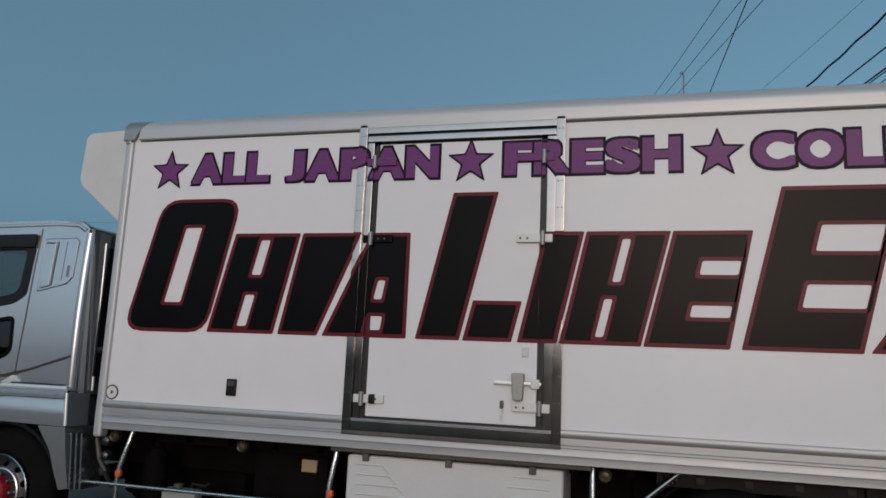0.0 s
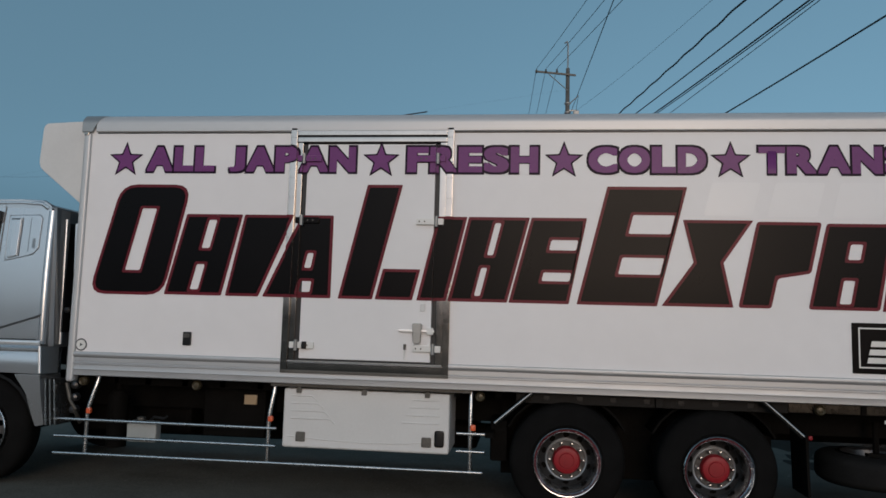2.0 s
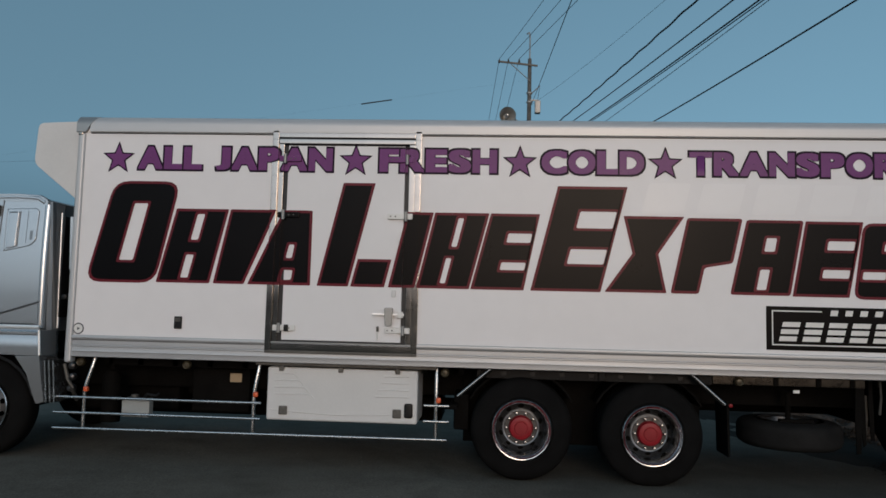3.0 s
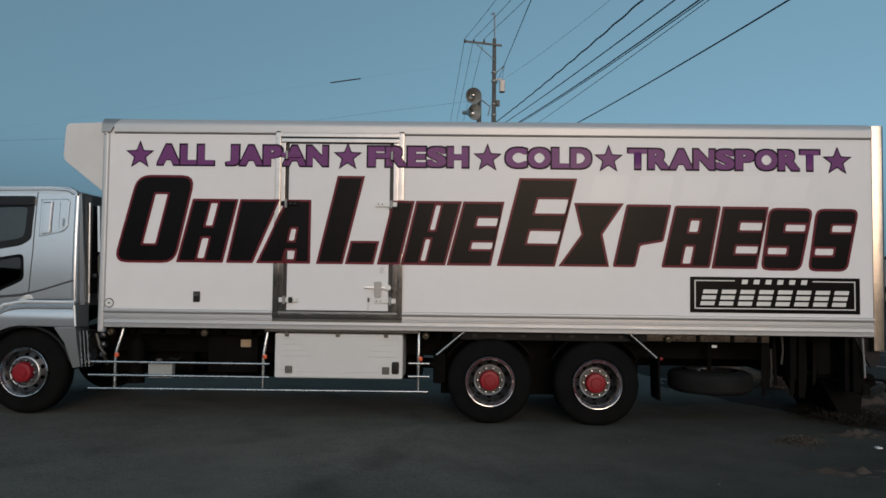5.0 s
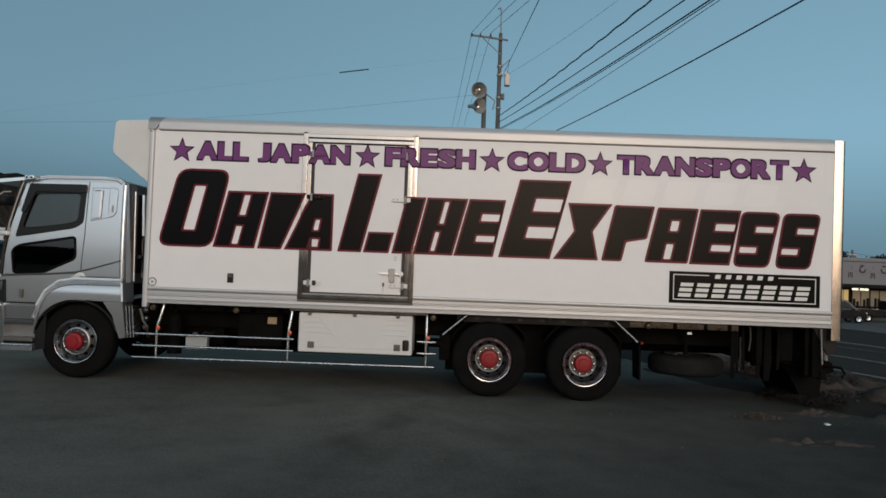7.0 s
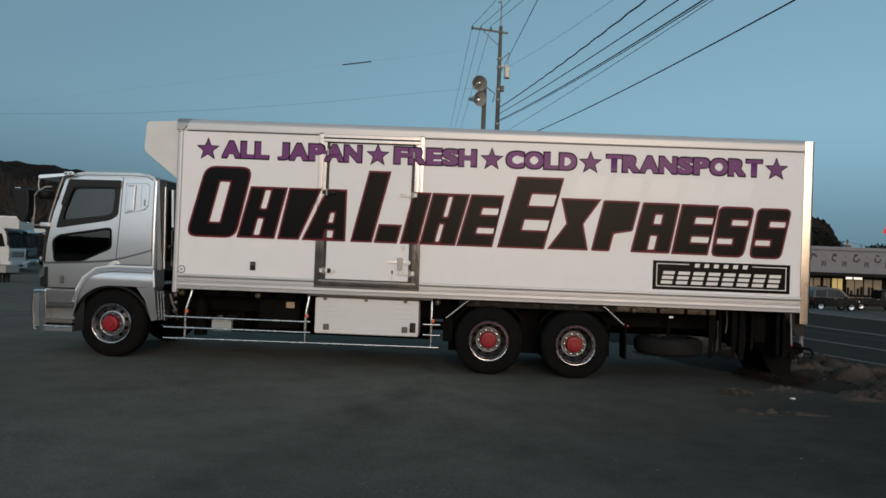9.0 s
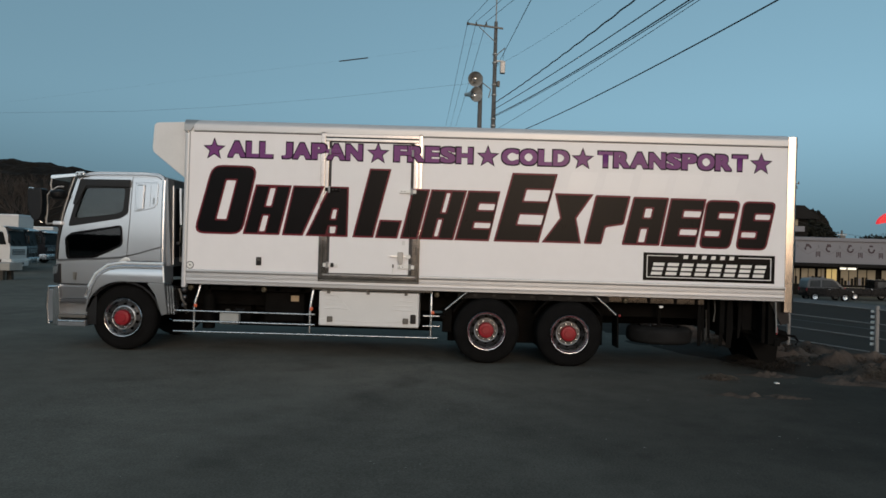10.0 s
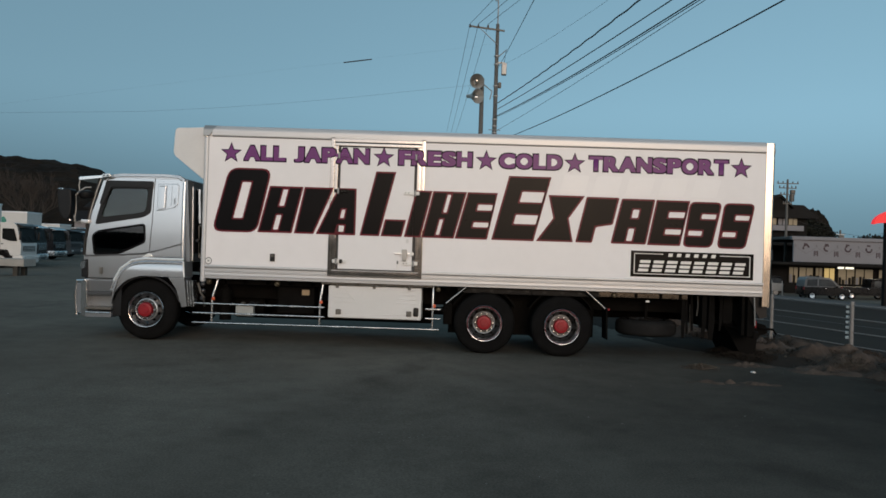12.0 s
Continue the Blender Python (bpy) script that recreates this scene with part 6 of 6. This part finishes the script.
M_CARDARK = mat("black_car_paint", (0.006, 0.0055, 0.0055), 0.3, 0, 0.1, 3, 60, spec=0.2)
# pale colours that hold the sky's reflection on the van top and windows
M_CARTOP = mat("sky_pale_car_top", (0.15, 0.148, 0.145), 0.4, 0.3, 0.05, 3, 60)
M_CARGLASS = mat("sky_pale_car_window", (0.06, 0.062, 0.062), 0.2, 0, 0.4, 1.5, 9, spec=0.5)
parked_car("parked_car", (29.8, 46, -1.28), 0, M_CARDARK, 3.6, 1.78, "small dark van before the shop, sky reflection coloured into its top", "car", upper=M_CARTOP)
stand = thing("notice_stand", (27.2, 48.3, -1.28), 0, "pale metal notice stand beside the parked cars", "stand")
part("panel", box(-0.45, 0.5, -0.03, 0.03, 0.45, 1.1, 0.01), M_GALV, stand)
for x in (-0.42, 0.42):
    part("leg", tube([(x, -0.15, 0), (x, 0.0, 1.3)], 0.035, 8), M_GALV, stand)
parked_car("pickup_truck", (34.6, 48.5, -1.28), 0, M_CARDARK, 4.6, 1.7, "dark pickup parked before the shop", "pickup", False)
parked_car("parked_car", (39.6, 48.8, -1.28), 180, M_CARDARK, 4.2, 1.5, "dark car parked before the shop", "car")
parked_car("parked_car", (26.0, 49.5, -1.28), 180, M_CARDARK, 4.0, 1.7, "dark car parked in the shade", "car")

pole_h = utility_pole(41.7, 66.0, -1.25, 6.5, "short pale pole with small boxes behind the shop")
part("crossarm", box(-0.5, 0.5, -0.1, -0.04, 6.0, 6.08), M_GALV, pole_h)
part("box", box(-0.28, 0.28, -0.3, 0.0, 5.4, 5.95, 0.04), M_GREY, pole_h)
utility_pole(80, 80, -1.25, 9.6, "distant concrete utility pole")
pole_d = utility_pole(36.35, 67.0, -1.25, 11.9, "concrete utility pole beside the house")
for z, w in ((11.4, 1.15), (10.9, 0.95), (10.2, 0.8), (9.2, 0.5)):
    arm_d = part("crossarm", box(-w, w, -0.12, -0.04, z, z + 0.09), M_GREY, pole_d)
    for k in range(5):
        x = -w + 0.08 + (2 * w - 0.16) * k / 4
        part("insulator", lathe([(z + 0.09, 0.05), (z + 0.2, 0.07), (z + 0.3, 0.04), (z + 0.32, 0.0)], 8, (x, -0.08, 0), "z"), M_GREY, arm_d)
part("transformer", lathe([(9.5, 0.0), (9.5, 0.26), (10.3, 0.26), (10.35, 0.0)], 14, (0.5, 0, 0), "z"), M_GREY, pole_d)
part("fuse_box", box(0.3, 0.75, -0.3, 0.1, 10.35, 10.75, 0.05), M_GREY, pole_d)
cable(sag((36.35, 67, 6.6), (41.7, 66, 4.9), 0.2), 0.015, "black overhead cable by the shop")
cable(sag((41.7, 66, 4.9), (80, 80, 5.2), 1.0), 0.015, "black overhead cable by the shop")


# hills of woodland
M_WOOD = mat("wooded_hill", (0.017, 0.0145, 0.012), 0.95, 0, 0.5, 0.08, 0.6, spec=0.05)
M_LEAF = mat("dark_foliage", (0.02, 0.021, 0.016), 0.85, 0, 0.5, 0.5, 5, spec=0.1)


def hill(x, y, rx, ry, h, base, seed, label):
    """A wooded rise whose skin is made of many crown-like bumps."""
    b = bmesh.new()
    nu, nv = 120, 60
    vs = []
    for i in range(nu + 1):
        row = []
        for j in range(nv + 1):
            u, v = -1 + 2 * i / nu, -1 + 2 * j / nv
            r = math.sqrt(u * u + v * v)
            k = max(0.0, 1 - r ** 2.2)
            px, py = x + u * rx, y + v * ry
            z = h * k * (0.96 + 0.08 * noise.noise((u * 2.2 + seed, v * 2.2, 0.5)))
            z += min(1, k * 6) * (h * 0.05) * (1.4 * abs(noise.noise((u * 19 + seed, v * 12, 1.5))) + 0.7 * abs(noise.noise((u * 55, v * 30 + seed, 3))))
            row.append(b.verts.new((px, py, base + z)))
        vs.append(row)
    for i in range(nu):
        for j in range(nv):
            b.faces.new((vs[i][j], vs[i + 1][j], vs[i + 1][j + 1], vs[i][j + 1]))
    return tagged(part("wooded_hill", b, M_WOOD, smooth=0), label, "hill", kind="structure")


hill(-215, 300, 112, 90, 41, -2, 1.0, "dark wooded hill behind the truck park")
hill(95, 190, 45, 40, 9, -3, 5.0, "dark wooded rise behind the shop")
# two unseen ridges added to cut the low glow and darken reflections
hill(-60, -170, 160, 45, 10, -1, 3.0, "unseen dark wooded ridge added behind the parking lot for reflections")
hill(90, -150, 130, 45, 9, -1, 7.0, "unseen dark wooded ridge added behind the parking lot for reflections")
hill(51.4, 92, 4.6, 5, 10.4, -1.4, 9.0, "dark wooded rise beside the house")


def leafy_tree(x, y, z, h, r, label):
    t = thing("tree", (x, y, z), 0, label, "tree", "trees behind the shop")
    part("trunk", tube([(0, 0, 0), (0.05, 0, h * 0.3), (0, 0.1, h * 0.7)], 0.2, 8, taper=0.4), M_DARKWALL, t)
    b = bmesh.new()
    q = random.Random(int(x * 10))
    clumps = []
    for _ in range(46):
        d = Vector((q.gauss(0, 1), q.gauss(0, 1), q.gauss(0, 1))).normalized() * q.uniform(0.35, 0.95)
        clumps.append((Vector((d.x * r, d.y * r, h * 0.58 + d.z * h * 0.36)), q.uniform(0.22, 0.42)))
    for _ in range(3200):
        c, spread = q.choice(clumps)
        c = c + Vector((q.gauss(0, spread), q.gauss(0, spread), q.gauss(0, spread * 0.7)))
        size = q.uniform(0.07, 0.17)
        e1 = Vector((q.uniform(-1, 1), q.uniform(-1, 1), q.uniform(-1, 1))).normalized() * size
        e2 = e1.cross(Vector((q.uniform(-1, 1), q.uniform(-1, 1), q.uniform(-1, 1)))).normalized() * size
        b.faces.new([b.verts.new(c + e1), b.verts.new(c + e2), b.verts.new(c - e1), b.verts.new(c - e2)])
    part("crown", b, M_LEAF, t, smooth=0)
    return t


for x, y, h, r in ((41.3, 77, 7.6, 1.9), (43.0, 78, 8.4, 2.0), (44.5, 78, 9.0, 1.7), (45.6, 79, 8.9, 1.6), (46.4, 77, 7.6, 1.6), (47.4, 78, 6.6, 1.7), (49.2, 79, 6.7, 1.6), (50.7, 78, 6.4, 1.5), (52.6, 78, 7.0, 1.2), (43.2, 63, 6.2, 1.6)):
    leafy_tree(x, y, -1.25, h, r, "dark evergreen tree behind the shop")

# bare tree before the hill
bare = thing("bare_tree", (-50, 72, -0.3), 0, "bare winter tree with thin branches", "tree")
M_BARK = mat("grey_bark", (0.06, 0.05, 0.043), 0.9, 0, 0.2, 4, 30, spec=0.1)
part("trunk", tube([(0, 0, 0), (0.1, 0, 1.6), (0.05, 0.1, 2.8)], 0.22, 8, taper=0.7), M_BARK, bare)
b = bmesh.new()
q = random.Random(11)


def limb(p, d, length, r, depth, bm):
    e = p + d * length
    bm = tube([p, p.lerp(e, 0.5) + Vector((q.uniform(-.1, .1), q.uniform(-.1, .1), 0.05)) * length, e], r, 4, bm, 0.55)
    if depth:
        for _ in range(4 if depth > 1 else 5):
            n = (d + Vector((q.uniform(-.7, .7), q.uniform(-.7, .7), q.uniform(-.1, .6)))).normalized()
            bm = limb(p.lerp(e, q.uniform(0.55, 1.0)), n, length * q.uniform(0.55, 0.8), r * 0.6, depth - 1, bm)
    return bm


for k in range(6):
    a = 2 * math.pi * k / 6
    b = limb(Vector((0.05, 0.1, 2.4 + 0.08 * k)), Vector((math.cos(a) * 0.55, math.sin(a) * 0.55, 0.9)).normalized(), 3.0, 0.075, 4, b)
part("crown", b, M_BARK, bare)

# ---- trucks parked across the lot ----
M_TWHITE = mat("white_truck_paint", (0.5, 0.495, 0.475), 0.4, 0, 0.06, 2, 40)
M_TDARK = mat("dark_truck_paint", (0.01, 0.01, 0.012), 0.3, 0, 0.2, 2, 40, spec=0.12)
M_TGREY = mat("grey_truck_paint", (0.06, 0.06, 0.062), 0.5, 0, 0.2, 2, 40, spec=0.2)
M_GREEN = mat("green_logo_patch", (0.03, 0.2, 0.15), 0.5)
M_SCREEN = mat("dark_windscreen", (0.007, 0.009, 0.009), 0.5, 0, 0.2, 1, 20, spec=0.04)


def parked_truck(at, turn, paint, boxpaint, bh, label, patch=False):
    """A cab-over truck that points along +x."""
    t = thing("parked_truck", at, turn, label, "truck", "trucks parked across the lot")
    chrome = paint is M_TDARK
    cab_t = part("cab", plate(rounded([(0, 0.75), (0.02, 1.4), (-0.03, 1.6), (-0.25, 2.55), (-0.42, 2.72), (-1.9, 2.75), (-1.95, 0.95), (-1.62, 0.95), (-1.5, 1.1), (-0.75, 1.1), (-0.58, 0.75)], 0.06), -1.15, 1.15, bevel=0.06, seg=3), paint, t)
    part("windscreen", plate([(-0.005, 1.55), (-0.2, 2.45), (-0.17, 2.45), (0.03, 1.55)], -1.03, 1.03), M_SCREEN, cab_t)
    for x in (-0.45, 0.35):
        part("wiper", tube([(0.04, x, 1.56), (-0.03, x - 0.35, 1.92)], 0.015, 6), M_BLACK, cab_t)
    for y in (-1.172, 1.16):
        part("side_window", plate(rounded([(-0.2, 1.62), (-0.4, 2.38), (-1.05, 2.38), (-1.05, 1.75), (-0.6, 1.62)], 0.06), y, y + 0.012), M_SCREEN, cab_t)
        part("sleeper_window", plate(rounded([(-1.35, 1.75), (-1.35, 2.3), (-1.65, 2.3), (-1.65, 1.75)], 0.06), y, y + 0.012), M_SCREEN, cab_t)
        part("door_seam", tube([(-1.18, y + 0.004, 2.6), (-1.18, y + 0.004, 1.12)], 0.012, 6), M_TRIM, cab_t)
        part("door_handle", box(-1.12, -0.98, y - 0.01, y + 0.02, 1.42, 1.47, 0.01), M_BLACK, cab_t)
        part("wheel_arch", plate([(-1.12 + 0.56 * math.cos(radians(a)), 0.55 + 0.56 * math.sin(radians(a))) for a in range(10, 171, 16)]
             + [(-1.12 + 0.5 * math.cos(radians(a)), 0.55 + 0.5 * math.sin(radians(a))) for a in range(170, 9, -16)], y, y + 0.012), M_BLACK, cab_t)
    part("cab_skirt", box(-1.9, -0.1, -1.08, 1.08, 0.5, 0.95, 0.03), M_BLACK, t)
    part("grille", box(0.0, 0.035, -0.85, 0.85, 1.02, 1.34, 0.01), M_BLACK, cab_t)
    for k in range(3):
        part("grille_bar", box(0.03, 0.05, -0.83, 0.83, 1.07 + 0.095 * k, 1.1 + 0.095 * k, 0.005), M_BARREL if chrome else paint, t)
    bump_t = part("bumper", box(-0.45, 0.13, -1.2, 1.2, 0.32, 0.78, 0.06), M_BARREL if chrome else paint, t)
    part("air_slot", box(0.12, 0.14, -0.5, 0.5, 0.42, 0.56, 0.01), M_BLACK, bump_t)
    for y in (-1.08, 0.7):
        part("headlight", box(0.1, 0.15, y, y + 0.38, 0.56, 0.7, 0.03), M_LAMP, bump_t, "clear headlight")
    part("visor", plate(rounded([(-0.3, 2.6), (0.08, 2.5), (0.08, 2.56), (-0.3, 2.7)], 0.02), -1.1, 1.1), M_BARREL if chrome else M_BLACK, cab_t)
    for y in (-1.42, 1.24):
        arm_t = part("mirror", box(-0.02, 0.1, y, y + 0.18, 1.7, 2.2, 0.04), M_BLACK, cab_t)
        part("mirror_arm", tube([(0.0, y + 0.09, 2.2), (-0.12, 0.8 * y, 2.45)], 0.02, 6), M_BLACK, arm_t)
    crate = part("cargo_box", box(-9.5, -2.15, -1.22, 1.22, 1.0, bh, 0.04), boxpaint, t)
    part("top_rail", box(-9.52, -2.13, -1.24, 1.24, bh - 0.1, bh + 0.02, 0.02), M_ALU, crate)
    if patch:
        part("logo_patch", plate(rounded([(-4.7, bh - 0.75), (-4.0, bh - 0.4), (-3.75, bh - 0.85), (-4.3, bh - 1.05)], 0.15), -1.235, -1.222), M_GREEN, crate)
    part("chassis", box(-9.3, -1.5, -0.5, 0.5, 0.6, 1.0), M_CHASSIS, t)
    for x in (-1.12, -6.6, -7.9):
        for y in (-1.18, 0.9):
            w = part("wheel", lathe([(0, 0.25), (0, 0.45), (0.04, 0.5), (0.24, 0.5), (0.28, 0.3)], 24, (x, y, 0.5)), M_TYRE, t)
            part("rim", lathe([(-0.004, 0.0), (-0.004, 0.09), (0.06, 0.14), (0.05, 0.22), (-0.006, 0.26), (0.285, 0.26), (0.285, 0.0)], 20, (x, y, 0.5)), M_ALU, w)
    return t


parked_truck((-26.0, 31.8, -0.27), 9, M_TWHITE, M_TWHITE, 3.9, "white cab-over truck parked across the lot")
parked_truck((-28.0, 36.6, -0.27), 14, M_TDARK, M_TGREY, 2.5, "dark truck with chrome front and low body parked in a row")
parked_truck((-33.4, 48.6, -0.27), 4, M_TDARK, M_TWHITE, 3.95, "dark truck with white box and green emblem", True)
parked_truck((-37.2, 58.4, -0.27), 2, M_TGREY, M_TDARK, 2.9, "grey truck at the end of the row")
parked_truck((-42.5, 70.0, -0.27), 0, M_TDARK, M_TWHITE, 3.4, "dark truck with white box far down the row")
parked_truck((-46.5, 81.0, -0.27), -2, M_TWHITE, M_TGREY, 3.2, "white truck far down the row")
M_DECK = mat("weathered_white_timber", (0.3, 0.29, 0.265), 0.7, 0, 0.25, 1.5, 25, bump=0.3, spec=0.15)
bench = thing("low_platform", (-17.9, 17.9, -0.05), 0, "low white timber platform on legs", "platform")
part("deck", box(-3.5, 0, 0, 0.9, 0.45, 0.76, 0.02), M_DECK, bench)
for x in (-3.2, -1.8, -0.5):
    for y in (0.05, 0.6):
        part("leg", box(x, x + 0.2, y, y + 0.2, 0, 0.45, 0.01), M_STONE, bench)
for k, (x, y, w, h) in enumerate(((-57, 104, 5, 7), (-66, 118, 6, 5))):
    d = thing("distant_house", (x, y, -0.3), 12 * k, "distant pale house under the hill", "house", "distant houses")
    part("wall", box(-w / 2, w / 2, 0, 7, 0, h, 0.02), M_SHOPWALL, d)
    part("roof", along_x([(-0.7, h), (3.5, h + 2), (7.7, h), (7.7, h - 0.2), (-0.7, h - 0.2)], -w / 2 - 0.5, w / 2 + 0.5), M_ROOF, d)
    for i in range(3):
        part("window", box(-w / 3 + i * w / 3.2, -w / 3 + i * w / 3.2 + 1.2, -0.05, 0.0, h - 2.4, h - 1.2), M_GLASS_DK, d)
